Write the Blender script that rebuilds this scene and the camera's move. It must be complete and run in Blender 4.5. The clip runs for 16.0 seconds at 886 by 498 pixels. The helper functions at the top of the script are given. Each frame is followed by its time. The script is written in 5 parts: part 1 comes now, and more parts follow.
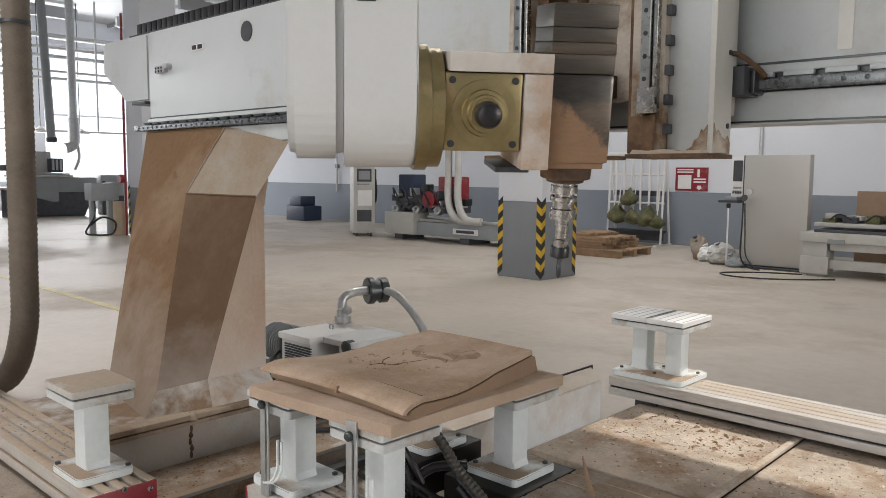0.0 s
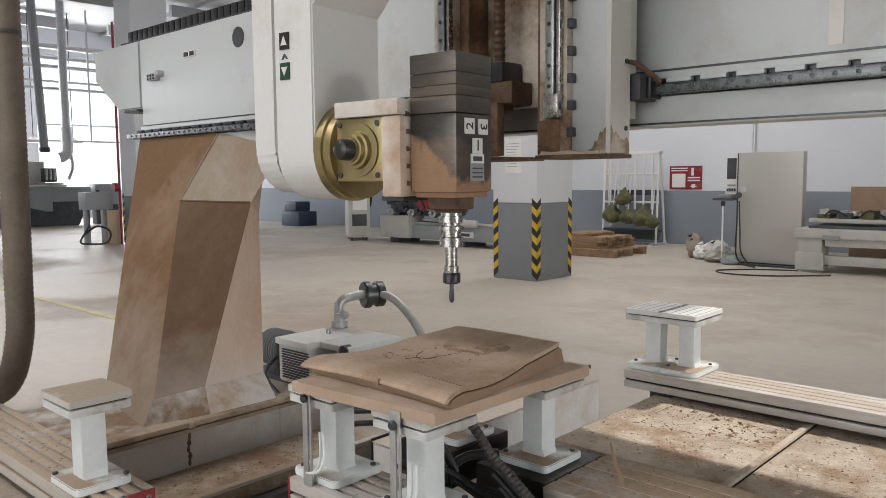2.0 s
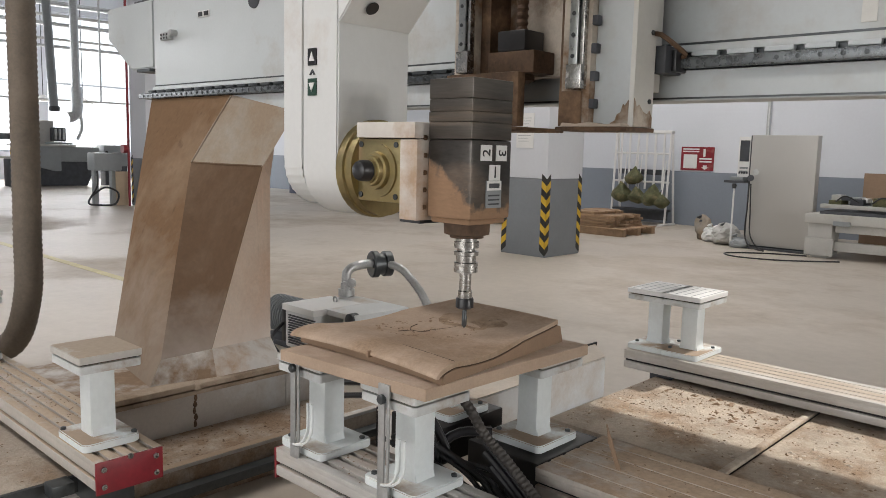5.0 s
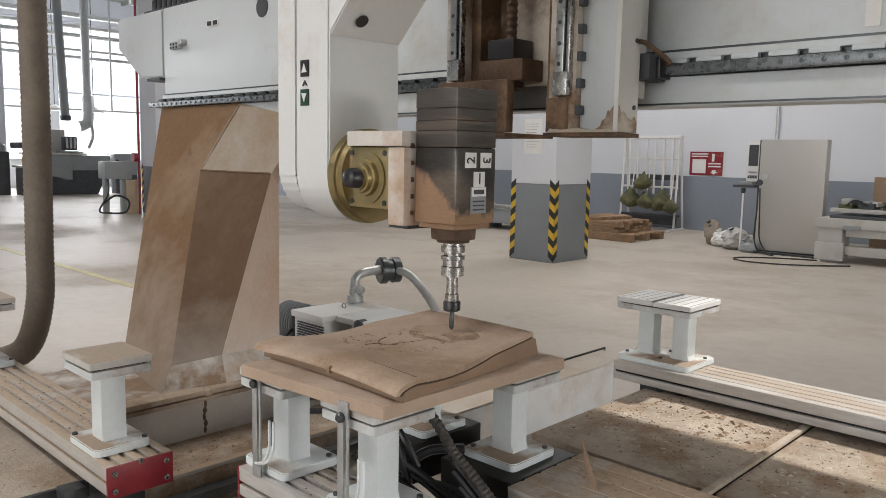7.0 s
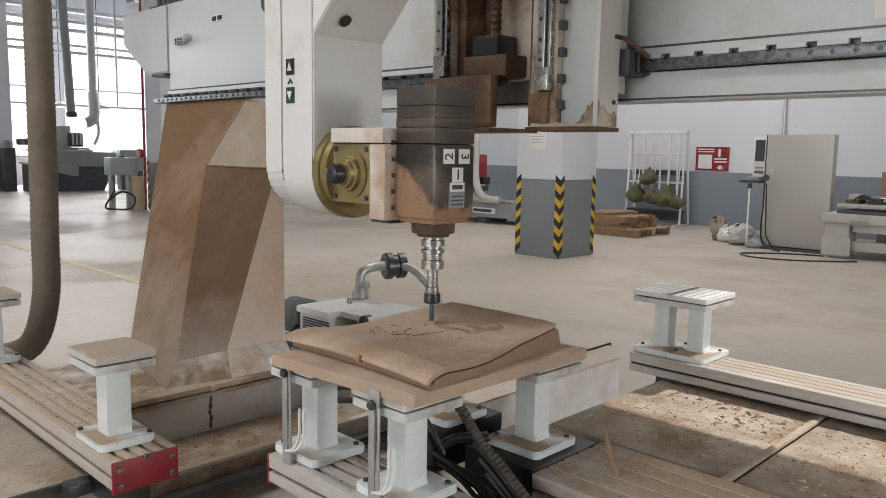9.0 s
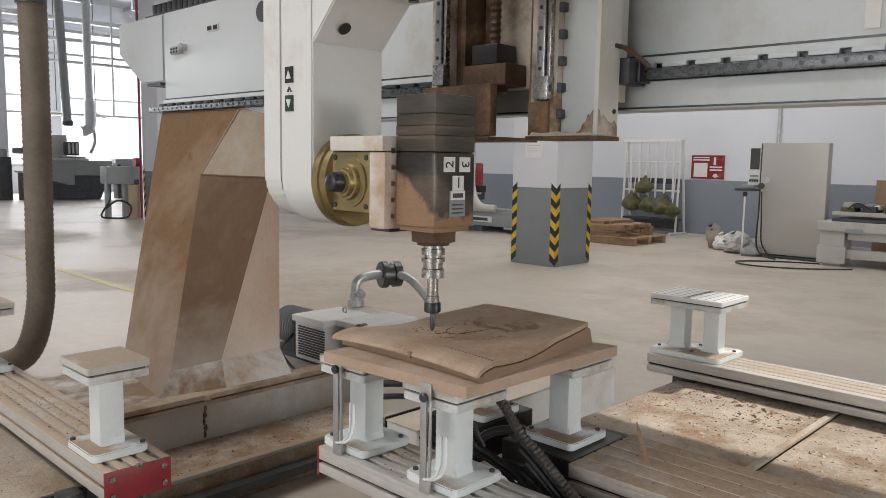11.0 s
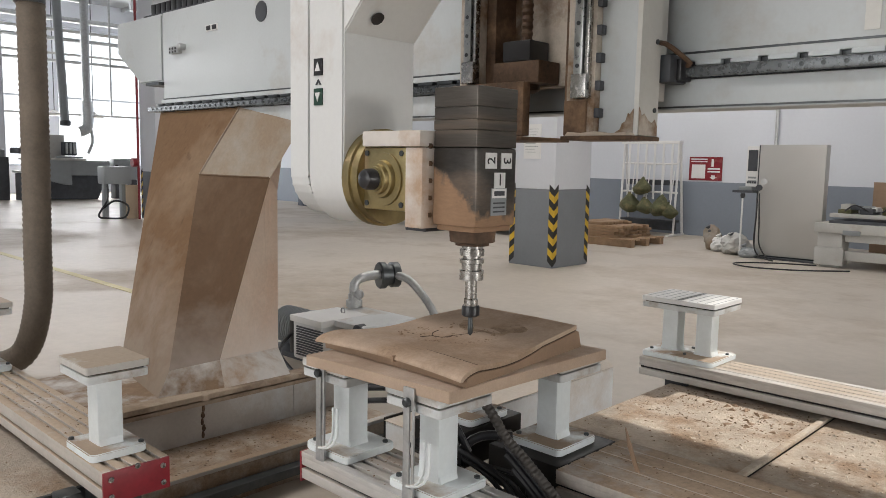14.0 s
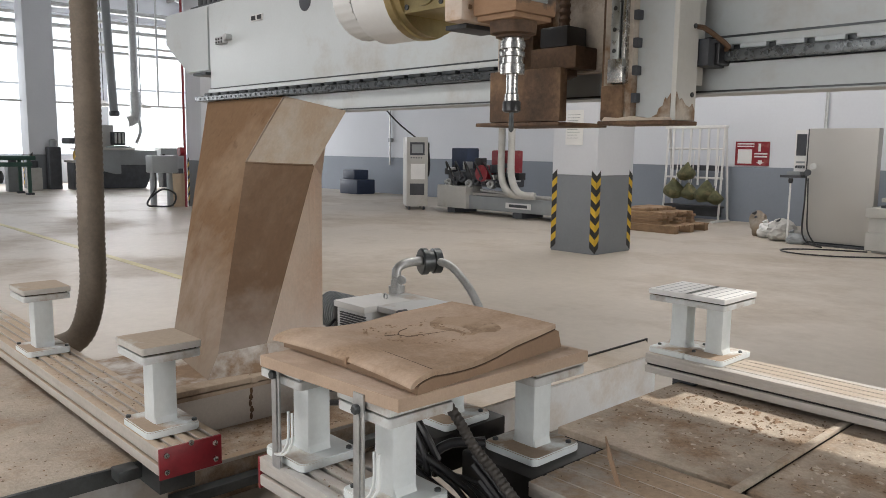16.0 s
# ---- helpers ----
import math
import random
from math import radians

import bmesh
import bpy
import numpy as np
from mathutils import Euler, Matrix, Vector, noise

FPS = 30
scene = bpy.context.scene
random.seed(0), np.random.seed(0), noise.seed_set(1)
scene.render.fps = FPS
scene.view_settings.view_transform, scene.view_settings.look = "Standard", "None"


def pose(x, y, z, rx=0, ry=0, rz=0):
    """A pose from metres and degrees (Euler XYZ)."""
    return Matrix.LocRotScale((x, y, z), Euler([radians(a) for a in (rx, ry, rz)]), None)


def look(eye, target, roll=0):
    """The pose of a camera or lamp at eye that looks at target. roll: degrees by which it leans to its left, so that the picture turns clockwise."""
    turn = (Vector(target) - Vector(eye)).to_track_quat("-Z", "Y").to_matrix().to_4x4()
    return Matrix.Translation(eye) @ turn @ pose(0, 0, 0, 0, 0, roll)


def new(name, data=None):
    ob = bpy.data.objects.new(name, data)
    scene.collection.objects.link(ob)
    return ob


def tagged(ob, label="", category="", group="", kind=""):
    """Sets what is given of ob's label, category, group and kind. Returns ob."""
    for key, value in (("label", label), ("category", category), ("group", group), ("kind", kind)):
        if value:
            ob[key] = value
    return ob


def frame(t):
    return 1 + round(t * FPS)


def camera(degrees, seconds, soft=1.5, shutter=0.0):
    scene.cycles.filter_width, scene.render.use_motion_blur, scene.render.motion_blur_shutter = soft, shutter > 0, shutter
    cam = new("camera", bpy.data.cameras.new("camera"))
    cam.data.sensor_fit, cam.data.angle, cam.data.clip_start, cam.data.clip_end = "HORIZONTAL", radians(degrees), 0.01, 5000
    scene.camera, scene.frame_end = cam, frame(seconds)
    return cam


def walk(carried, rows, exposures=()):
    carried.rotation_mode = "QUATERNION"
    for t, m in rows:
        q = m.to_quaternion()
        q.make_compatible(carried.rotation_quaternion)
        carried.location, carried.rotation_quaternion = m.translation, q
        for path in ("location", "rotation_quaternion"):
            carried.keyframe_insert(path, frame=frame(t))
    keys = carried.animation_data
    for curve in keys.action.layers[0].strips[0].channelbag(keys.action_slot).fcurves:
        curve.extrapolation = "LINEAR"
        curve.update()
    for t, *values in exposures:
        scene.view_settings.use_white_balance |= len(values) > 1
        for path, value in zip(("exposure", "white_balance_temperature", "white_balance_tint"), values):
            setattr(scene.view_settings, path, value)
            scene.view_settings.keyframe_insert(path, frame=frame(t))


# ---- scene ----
cam = camera(59.5, 16.0, soft=0.85)
PATH = (
    (0, 0.021, -0.006, 1.479, 43.12, -5.54, -0.52), (0.5, 0.024, -0.005, 1.482, 43.12, -5.03, 0.02),
    (1, 0.046, -0.006, 1.483, 43.36, -4.92, 0.48), (1.5, 0.037, -0.002, 1.483, 42.90, -5.03, 0.51),
    (2, 0.020, -0.003, 1.476, 42.72, -5.32, 0.49), (2.5, 0.008, -0.005, 1.474, 42.97, -5.63, 0.19),
    (3, 0.000, -0.006, 1.476, 43.04, -5.80, -0.06), (3.5, 0.004, -0.006, 1.479, 42.94, -5.50, -0.07),
    (4, 0.015, -0.006, 1.482, 42.81, -5.18, -0.03), (4.2, 0.012, -0.006, 1.481, 42.85, -5.20, -0.05),
    (4.3, -0.017, -0.002, 1.460, 43.28, -7.25, -1.44), (4.5, -0.019, -0.002, 1.459, 43.31, -7.32, -1.48),
    (7, 0.001, -0.010, 1.459, 43.99, -6.82, -1.10), (7.5, 0.001, -0.011, 1.456, 44.20, -6.88, -0.96),
    (8, -0.002, -0.007, 1.458, 44.34, -6.87, -0.75), (8.5, -0.004, -0.006, 1.454, 44.38, -7.00, -0.85),
    (9, -0.006, -0.003, 1.454, 44.37, -7.12, -1.01), (11.5, 0.003, 0.002, 1.457, 44.10, -6.35, -0.99),
    (12, 0.003, 0.001, 1.455, 44.10, -6.27, -1.06), (12.5, 0.000, 0.000, 1.455, 43.69, -6.25, -1.22),
    (13, -0.011, -0.003, 1.456, 43.55, -6.19, -1.39), (13.5, -0.010, 0.001, 1.455, 43.84, -6.38, -1.28),
    (14, -0.004, -0.001, 1.453, 43.96, -6.42, -1.11), (14.5, -0.005, -0.003, 1.455, 44.02, -6.18, -1.05),
    (15, 0.002, 0.001, 1.453, 44.15, -6.25, -0.89), (15.5, -0.005, -0.001, 1.451, 44.32, -6.55, -0.96),
    (15.8, -0.005, -0.002, 1.451, 44.25, -6.65, -0.95), (15.9, 0.002, -0.012, 1.450, 45.1, -6.95, -0.85),
    (16, 0.017, -0.028, 1.450, 46.96, -7.41, -0.68),
)
walk(cam, [(t, pose(x, y, z, 90 + p, r, w)) for t, x, y, z, w, p, r in PATH])

# travel of the machine: seconds, table along y, carriage along x, head up, head turn, spindle tilt
TRAVEL = (
    (0, -0.221, 0.349, 0.23, 51, 9), (0.5, -0.224, 0.359, 0.265, 50, 10), (1, -0.175, 0.257, 0.245, 39, 9),
    (1.5, -0.114, 0.134, 0.203, 18.5, 6), (2, -0.076, 0.041, 0.15, 5, 0), (2.5, -0.075, 0.038, 0.062, 0, 0),
    (3, -0.075, 0.040, 0.024, 0, 0), (3.5, -0.074, 0.045, 0.022, 0, 0), (4, -0.088, 0.050, 0.022, 0, 0),
    (4.5, -0.110, 0.048, 0.003, 0, 0), (7, -0.294, -0.027, -0.005, 0, 0), (7.5, -0.291, -0.065, -0.008, 0, 0),
    (8, -0.275, -0.094, -0.010, 0, 0), (8.5, -0.249, -0.114, -0.011, 0, 0), (9, -0.217, -0.125, -0.012, 0, 0),
    (11.5, 0.002, -0.072, -0.006, 0, 0), (12, 0.007, -0.033, -0.003, 0, 0), (12.5, 0, 0, 0, 0, 0),
    (13, -0.022, 0.026, 0.002, 0, 0), (13.5, -0.052, 0.043, 0.002, 0, 0), (14, -0.082, 0.047, 0.003, 0, 0),
    (14.5, -0.087, 0.041, 0.040, 0, 0), (15, -0.086, 0.043, 0.172, 0, 0), (15.5, -0.086, 0.042, 0.384, 0, 0),
    (15.6, -0.090, 0.040, 0.435, 0, 0), (15.7, -0.115, 0.036, 0.480, 0, 0), (15.8, -0.180, 0.032, 0.500, 0, 0),
    (15.9, -0.290, 0.029, 0.506, 0, 0), (16, -0.373, 0.027, 0.506, 0, 0),
)

# ---- world and light ----
world = bpy.data.worlds.new("sky")
scene.world = world
world.use_nodes = True
wn = world.node_tree.nodes
sky = wn.new("ShaderNodeTexSky")
sky.sky_type, sky.sun_disc = "NISHITA", False
sky.sun_elevation, sky.sun_rotation = radians(54.7), radians(25)
wn["Background"].inputs["Strength"].default_value = 0.12
world.node_tree.links.new(sky.outputs[0], wn["Background"].inputs["Color"])
scene.view_settings.exposure = -0.36


def daylight(name, m, sx, sy, watts, colour=(1, 0.98, 0.95)):
    """An area lamp for the sky's light in an opening, and for fill added under the roof."""
    d = bpy.data.lights.new(name, "AREA")
    d.shape, d.size, d.size_y, d.energy, d.color = "RECTANGLE", sx, sy, watts, colour
    new(name, d).matrix_world = m


# windows of the far end wall and of the side wall, front fill from an assumed gate behind the camera, unseen roof
# lights, one with the sun in it
daylight("window_daylight", look((-30.4, 11.2, 3.5), (-6, 9.0, 0.4)), 5.5, 5.0, 1200, (0.98, 0.98, 1.0))
daylight("window_daylight", look((-30.4, 1.5, 3.6), (0, 2.5, 1.0)), 13, 4.6, 600, (0.96, 0.98, 1.0))
daylight("front_fill", look((-1.0, -9.7, 3.0), (-2.4, 2, 1.0)), 9, 5.0, 660, (1.0, 0.96, 0.935))
daylight("window_daylight", look((9.9, 3.6, 2.2), (-3.3, 2.3, 0.8)), 3.0, 2.0, 640, (1.0, 0.965, 0.93))
daylight("unseen_roof_daylight", look((2.4, 7.1, 7.22), (2.4, 7.1, 0)), 4, 1.4, 40, (1.0, 0.95, 0.91))
# no roof light is known here; fill added to lighten the floor
daylight("unseen_roof_daylight", look((-6.0, 7.1, 7.18), (-6.0, 7.1, 0)), 6, 1.3, 290, (1.0, 0.95, 0.90))
daylight("unseen_roof_daylight", look((-5.5, -2.6, 7.22), (-5.5, -2.6, 0)), 5, 1.2, 500, (1.0, 0.94, 0.905))
daylight("unseen_roof_daylight", look((-7.2, 12.2, 7.22), (-7.2, 12.2, 0)), 2.4, 1.2, 280, (1.0, 0.96, 0.94))
SUN_UP, SUN_SIDE = 54.7, 25.0
sun = bpy.data.lights.new("sun", "SUN")
sun.energy, sun.angle, sun.color = 5.0, radians(1.4), (1.0, 0.95, 0.88)
away = 40 * math.cos(radians(SUN_UP))
new("sun", sun).matrix_world = look((away * math.sin(radians(SUN_SIDE)), away * math.cos(radians(SUN_SIDE)), 40 * math.sin(radians(SUN_UP))), (0, 0, 0))


# ---- materials ----
def material(name, colour, rough=0.5, metal=0.0, var=0.12, scale=6.0, fine=60.0, bump=0.0, dust=0.0,
             dust_colour=(0.36, 0.235, 0.14), up=0.0, coat=0.0, random_var=0.0, stretch=(1, 1, 1), grain=0.1, low=None, pale_foot=None, streak=0.0):
    """Paint, metal, wood or stone: colour varied at two scales, with dust in patches (up: how much only on upper faces)."""
    m = bpy.data.materials.new(name)
    m.use_nodes = True
    nt, n, l = m.node_tree, m.node_tree.nodes, m.node_tree.links
    b = n["Principled BSDF"]
    geo, tc = n.new("ShaderNodeNewGeometry"), n.new("ShaderNodeTexCoord")
    mp = n.new("ShaderNodeMapping")
    mp.inputs["Scale"].default_value = stretch
    l.new(tc.outputs["Object"], mp.inputs["Vector"])

    def noise_tex(s, detail, rough_=0.6, raw=False):
        t = n.new("ShaderNodeTexNoise")
        t.inputs["Scale"].default_value, t.inputs["Detail"].default_value = s, detail
        t.inputs["Roughness"].default_value = rough_
        l.new(tc.outputs["Object"] if raw else mp.outputs[0], t.inputs["Vector"])
        return t.outputs["Fac"]

    def ramp(src, lo, hi):
        r = n.new("ShaderNodeMapRange")
        r.inputs["From Min"].default_value, r.inputs["From Max"].default_value = lo, hi
        l.new(src, r.inputs["Value"])
        return r.outputs[0]

    def maths(op, a, c):
        r = n.new("ShaderNodeMath")
        r.operation = op
        for k, v in enumerate((a, c)):
            if isinstance(v, (int, float)):
                r.inputs[k].default_value = v
            else:
                l.new(v, r.inputs[k])
        return r.outputs[0]

    def mix(fac, a, c):
        r = n.new("ShaderNodeMix")
        r.data_type = "RGBA"
        for k, v in ((0, fac), (6, a), (7, c)):
            if isinstance(v, tuple):
                r.inputs[k].default_value = (*v, 1)
            elif isinstance(v, (int, float)):
                r.inputs[k].default_value = v
            else:
                l.new(v, r.inputs[k])
        return r.outputs[2]

    big, small = noise_tex(scale, 4), noise_tex(fine, 5, 0.7)
    dark = tuple(c * (1 - 2.2 * var) for c in colour)
    lite = tuple(min(c * (1 + 1.2 * var), 0.95) for c in colour)
    fac = maths("ADD", maths("MULTIPLY", ramp(big, 0.3, 0.7), 0.6), maths("MULTIPLY", ramp(small, 0.3, 0.7), 0.4))
    col = mix(fac, dark, lite)
    if random_var:
        info = n.new("ShaderNodeObjectInfo")
        col = mix(maths("MULTIPLY", info.outputs["Random"], random_var), col, tuple(c * 0.35 for c in colour))
    rough_out = None
    if dust:
        mask = ramp(noise_tex(scale * 0.7, 6, 0.65), 0.62 - 0.5 * dust, 0.78 - 0.5 * dust)
        if up:
            sep = n.new("ShaderNodeSeparateXYZ")
            l.new(geo.outputs["Normal"], sep.inputs[0])
            mask = maths("MULTIPLY", mask, maths("MAXIMUM", ramp(sep.outputs[2], 0.2, 0.8), 1 - up))
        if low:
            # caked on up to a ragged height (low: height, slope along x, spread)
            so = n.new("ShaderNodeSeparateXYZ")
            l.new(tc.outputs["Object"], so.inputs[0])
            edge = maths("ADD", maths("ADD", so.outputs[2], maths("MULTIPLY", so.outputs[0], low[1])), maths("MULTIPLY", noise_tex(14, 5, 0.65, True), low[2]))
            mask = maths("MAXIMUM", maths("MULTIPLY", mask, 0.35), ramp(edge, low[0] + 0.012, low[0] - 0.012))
        speck = mix(ramp(small, 0.25, 0.75), tuple(c * (1 - grain) for c in dust_colour), tuple(c * (1 + grain) for c in dust_colour))
        col = mix(mask, col, speck)
        if streak:
            sm = n.new("ShaderNodeMapping")
            sm.inputs["Scale"].default_value = (14, 14, 0.8)
            l.new(tc.outputs["Object"], sm.inputs["Vector"])
            t = n.new("ShaderNodeTexNoise")
            t.inputs["Scale"].default_value, t.inputs["Detail"].default_value = 1.3, 3
            l.new(sm.outputs[0], t.inputs["Vector"])
            col = mix(maths("MULTIPLY", ramp(t.outputs["Fac"], 0.64, 0.72), streak), col, tuple(c * 0.6 for c in dust_colour))
            col = mix(maths("MULTIPLY", ramp(t.outputs["Fac"], 0.32, 0.25), streak * 0.6), col, tuple(min(1, c * 1.7) for c in dust_colour))
        if pale_foot:
            # paler up to a ragged height, on the leg's side for its lit foot (its values: height, spread, amount,
            # colour)
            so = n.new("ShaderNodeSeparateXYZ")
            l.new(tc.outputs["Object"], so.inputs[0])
            edge = maths("ADD", so.outputs[2], maths("MULTIPLY", noise_tex(5.5, 5, 0.62, True), pale_foot[1]))
            paling = maths("MULTIPLY", ramp(edge, pale_foot[0] + 0.30, pale_foot[0] - 0.26), pale_foot[2])
            col = mix(paling, col, pale_foot[3])
        rough_out = maths("ADD", maths("MULTIPLY", mask, 0.9 - rough), rough)
        if metal:
            l.new(maths("MULTIPLY", maths("SUBTRACT", 1.0, mask), metal), b.inputs["Metallic"])
    if rough_out is None:
        rough_out = maths("ADD", maths("MULTIPLY", ramp(small, 0.2, 0.8), 0.16), rough - 0.08)
        b.inputs["Metallic"].default_value = metal
    l.new(rough_out, b.inputs["Roughness"])
    l.new(col, b.inputs["Base Color"])
    b.inputs["Coat Weight"].default_value = coat
    if bump:
        bp = n.new("ShaderNodeBump")
        bp.inputs["Strength"].default_value, bp.inputs["Distance"].default_value = 0.6, bump
        l.new(small, bp.inputs["Height"])
        l.new(bp.outputs[0], b.inputs["Normal"])
    return m


WHITE = material("machine_white_paint", (0.50, 0.535, 0.545), 0.36, var=0.035, scale=2, dust=0.13, dust_colour=(0.42, 0.40, 0.37))
STAND = material("pale_blue_grey_paint", (0.72, 0.77, 0.78), 0.4, var=0.05, scale=7, dust=0.48, up=0.97, dust_colour=(0.35, 0.27, 0.20))
PAD = material("dust_worn_clamp_pad", (0.60, 0.62, 0.61), 0.5, var=0.06, scale=6, dust=0.7, up=0.55, dust_colour=(0.35, 0.285, 0.22))
BEAM_ALU = material("worn_aluminium", (0.55, 0.53, 0.50), 0.45, 0.35, var=0.1, scale=5, dust=0.62, up=0.8, dust_colour=(0.46, 0.37, 0.28))
CLEAN_ALU = material("bright_worn_aluminium", (0.56, 0.55, 0.53), 0.4, 0.3, var=0.12, scale=5, dust=0.4, up=0.5, dust_colour=(0.44, 0.375, 0.31), stretch=(0.3, 1, 1))
DUSTY = material("sawdust_coated_paint", (0.15, 0.095, 0.054), 0.78, var=0.14, scale=2.2, fine=36, dust=0.55, dust_colour=(0.098, 0.056, 0.028), stretch=(1.0, 1.0, 0.7), grain=0.14, streak=0.25, pale_foot=(0.66, 0.40, 0.7, (0.44, 0.40, 0.36)))
DUSTY_PALE = material("thin_sawdust_film_on_paint", (0.235, 0.157, 0.095), 0.75, var=0.12, scale=2.0, fine=40, dust=0.62, dust_colour=(0.165, 0.096, 0.048), stretch=(1.0, 1.0, 0.7), grain=0.14, streak=0.5, pale_foot=(1.18, 0.95, 0.5, (0.40, 0.35, 0.295)))
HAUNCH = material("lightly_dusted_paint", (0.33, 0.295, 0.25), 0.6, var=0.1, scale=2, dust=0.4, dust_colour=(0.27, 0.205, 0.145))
# pale foot of the side paint is light put into the colour
SIDE = material("dusted_side_paint_with_lit_foot", (0.68, 0.545, 0.435), 0.6, var=0.1, scale=2.2, dust=0.42, dust_colour=(0.60, 0.435, 0.325), streak=0.3, pale_foot=(0.62, 0.30, 0.85, (0.78, 0.76, 0.73)))
SMEARED = material("white_plate_smeared_with_dust", (0.64, 0.605, 0.56), 0.5, var=0.06, scale=5, fine=20, dust=0.33, dust_colour=(0.45, 0.32, 0.22))
CREAM = material("aged_cream_paint", (0.58, 0.575, 0.54), 0.45, var=0.05, scale=3)
BED = material("bed_grey_paint", (0.60, 0.625, 0.63), 0.5, var=0.08, scale=3, dust=0.5, up=0.45, dust_colour=(0.34, 0.255, 0.18))
SHEET = material("sawdust_covered_sheet", (0.50, 0.435, 0.36), 0.95, var=0.2, scale=4, fine=70, bump=0.012, dust=0.36, dust_colour=(0.33, 0.24, 0.165), grain=0.3)
SHEET_DARK = material("sawdust_over_chipboard", (0.47, 0.40, 0.325), 0.95, var=0.17, scale=5, fine=80, bump=0.014, dust=0.34, dust_colour=(0.27, 0.185, 0.12), grain=0.35)
DUSTBEAM = material("beam_under_packed_dust", (0.48, 0.44, 0.395), 0.65, 0.1, var=0.14, scale=6, dust=0.62, up=0.85, dust_colour=(0.34, 0.255, 0.18), grain=0.25)
# near black: shade under the working table put into the colour
UNDER = material("shade_black_steel", (0.014, 0.012, 0.011), 0.5, 0.1, var=0.25, scale=6)
CONDUIT = material("dark_grey_ribbed_plastic", (0.065, 0.058, 0.052), 0.45, var=0.2, scale=12)
MILKY = material("milky_roof_sheet", (0.7, 0.72, 0.72), 0.5, var=0.03)
DUSTY_LIP = material("dust_caked_edge", (0.30, 0.225, 0.16), 0.8, var=0.2, scale=6, dust=0.4, dust_colour=(0.42, 0.34, 0.26))
GUARD = material("white_guard_paint", (0.66, 0.675, 0.68), 0.45, var=0.05, scale=3, dust=0.25, up=0.3, dust_colour=(0.52, 0.45, 0.38))
FLOOR_DUST = material("pale_settled_dust", (0.56, 0.50, 0.43), 0.85, var=0.08, scale=5, dust=0.3, dust_colour=(0.48, 0.41, 0.33))
CARDBOARD = material("brown_cardboard", (0.50, 0.40, 0.29), 0.85, var=0.06, scale=4)
SCUFFED = material("scuffed_white_bed_paint", (0.62, 0.60, 0.57), 0.6, var=0.1, scale=4, fine=20, dust=0.46, dust_colour=(0.27, 0.185, 0.12), grain=0.2)
MDF = material("mdf_board", (0.46, 0.345, 0.255), 0.85, var=0.1, scale=5, fine=160, bump=0.0006, dust=0.38, dust_colour=(0.55, 0.44, 0.35), up=0.9)
MDF_EDGE = material("mdf_machined_edge", (0.29, 0.195, 0.128), 0.85, var=0.1, scale=6, fine=140, bump=0.0006)
GROOVE = material("saw_cut_shadow_gap", (0.09, 0.055, 0.035), 0.95, var=0.2, scale=20)
STEEL = material("bright_steel", (0.46, 0.455, 0.44), 0.26, 1.0, var=0.15, scale=30)
DARKSTEEL = material("dark_rail_steel", (0.075, 0.083, 0.087), 0.36, 0.5, var=0.2, scale=9)
RAILSTEEL = material("ground_rail_steel", (0.40, 0.42, 0.42), 0.3, 0.9, var=0.15, scale=14)
BRASS = material("gold_anodised_metal", (0.40, 0.33, 0.17), 0.34, 0.85, var=0.12, scale=9, dust=0.12)
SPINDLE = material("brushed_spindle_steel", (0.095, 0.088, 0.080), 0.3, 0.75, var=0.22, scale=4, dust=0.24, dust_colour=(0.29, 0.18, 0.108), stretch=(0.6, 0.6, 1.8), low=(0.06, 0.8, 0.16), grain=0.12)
RUST = material("rust_brown_dust", (0.115, 0.066, 0.037), 0.7, var=0.35, scale=7, bump=0.001, dust=0.24, dust_colour=(0.24, 0.15, 0.088), grain=0.25)
SPOTTED = material("rust_stained_plate", (0.52, 0.465, 0.395), 0.6, var=0.16, scale=6, dust=0.3, dust_colour=(0.21, 0.13, 0.075))
BLACK = material("black_plastic", (0.018, 0.018, 0.02), 0.35, var=0.2, scale=12)
RUBBER = material("black_rubber", (0.03, 0.028, 0.026), 0.7, var=0.25, scale=15, dust=0.3, up=0.6)
RED = material("red_paint", (0.25, 0.016, 0.026), 0.42, var=0.14, scale=9, dust=0.16, dust_colour=(0.30, 0.10, 0.09))
FLOOR = material("sealed_concrete_floor", (0.485, 0.435, 0.375), 0.5, var=0.09, scale=0.5, fine=9, dust=0.24, dust_colour=(0.39, 0.335, 0.275))
WALL_WHITE = material("white_wall_paint", (0.66, 0.685, 0.73), 0.8, var=0.03, scale=0.6, fine=20)
WALL_GREY = material("blue_grey_wall_paint", (0.235, 0.265, 0.31), 0.7, var=0.05, scale=0.7, fine=20)
PIL_GREY = material("pillar_grey_paint", (0.20, 0.215, 0.235), 0.65, var=0.07, scale=1.2, fine=25)
YELLOW = material("hazard_yellow", (0.62, 0.40, 0.03), 0.5, var=0.1, scale=5)
HAZBLACK = material("hazard_black", (0.02, 0.02, 0.02), 0.55, var=0.2, scale=8)
HOSE = material("brown_grey_ribbed_hose", (0.165, 0.135, 0.105), 0.7, var=0.18, scale=5)
GREY = material("machine_grey_paint", (0.27, 0.29, 0.30), 0.5, var=0.07, scale=3)
CAB = material("cabinet_pale_grey_paint", (0.46, 0.455, 0.43), 0.5, var=0.08, scale=2.5, dust=0.15, dust_colour=(0.36, 0.32, 0.27))
DARK = material("dark_machine_grey", (0.06, 0.065, 0.075), 0.55, var=0.2, scale=6)
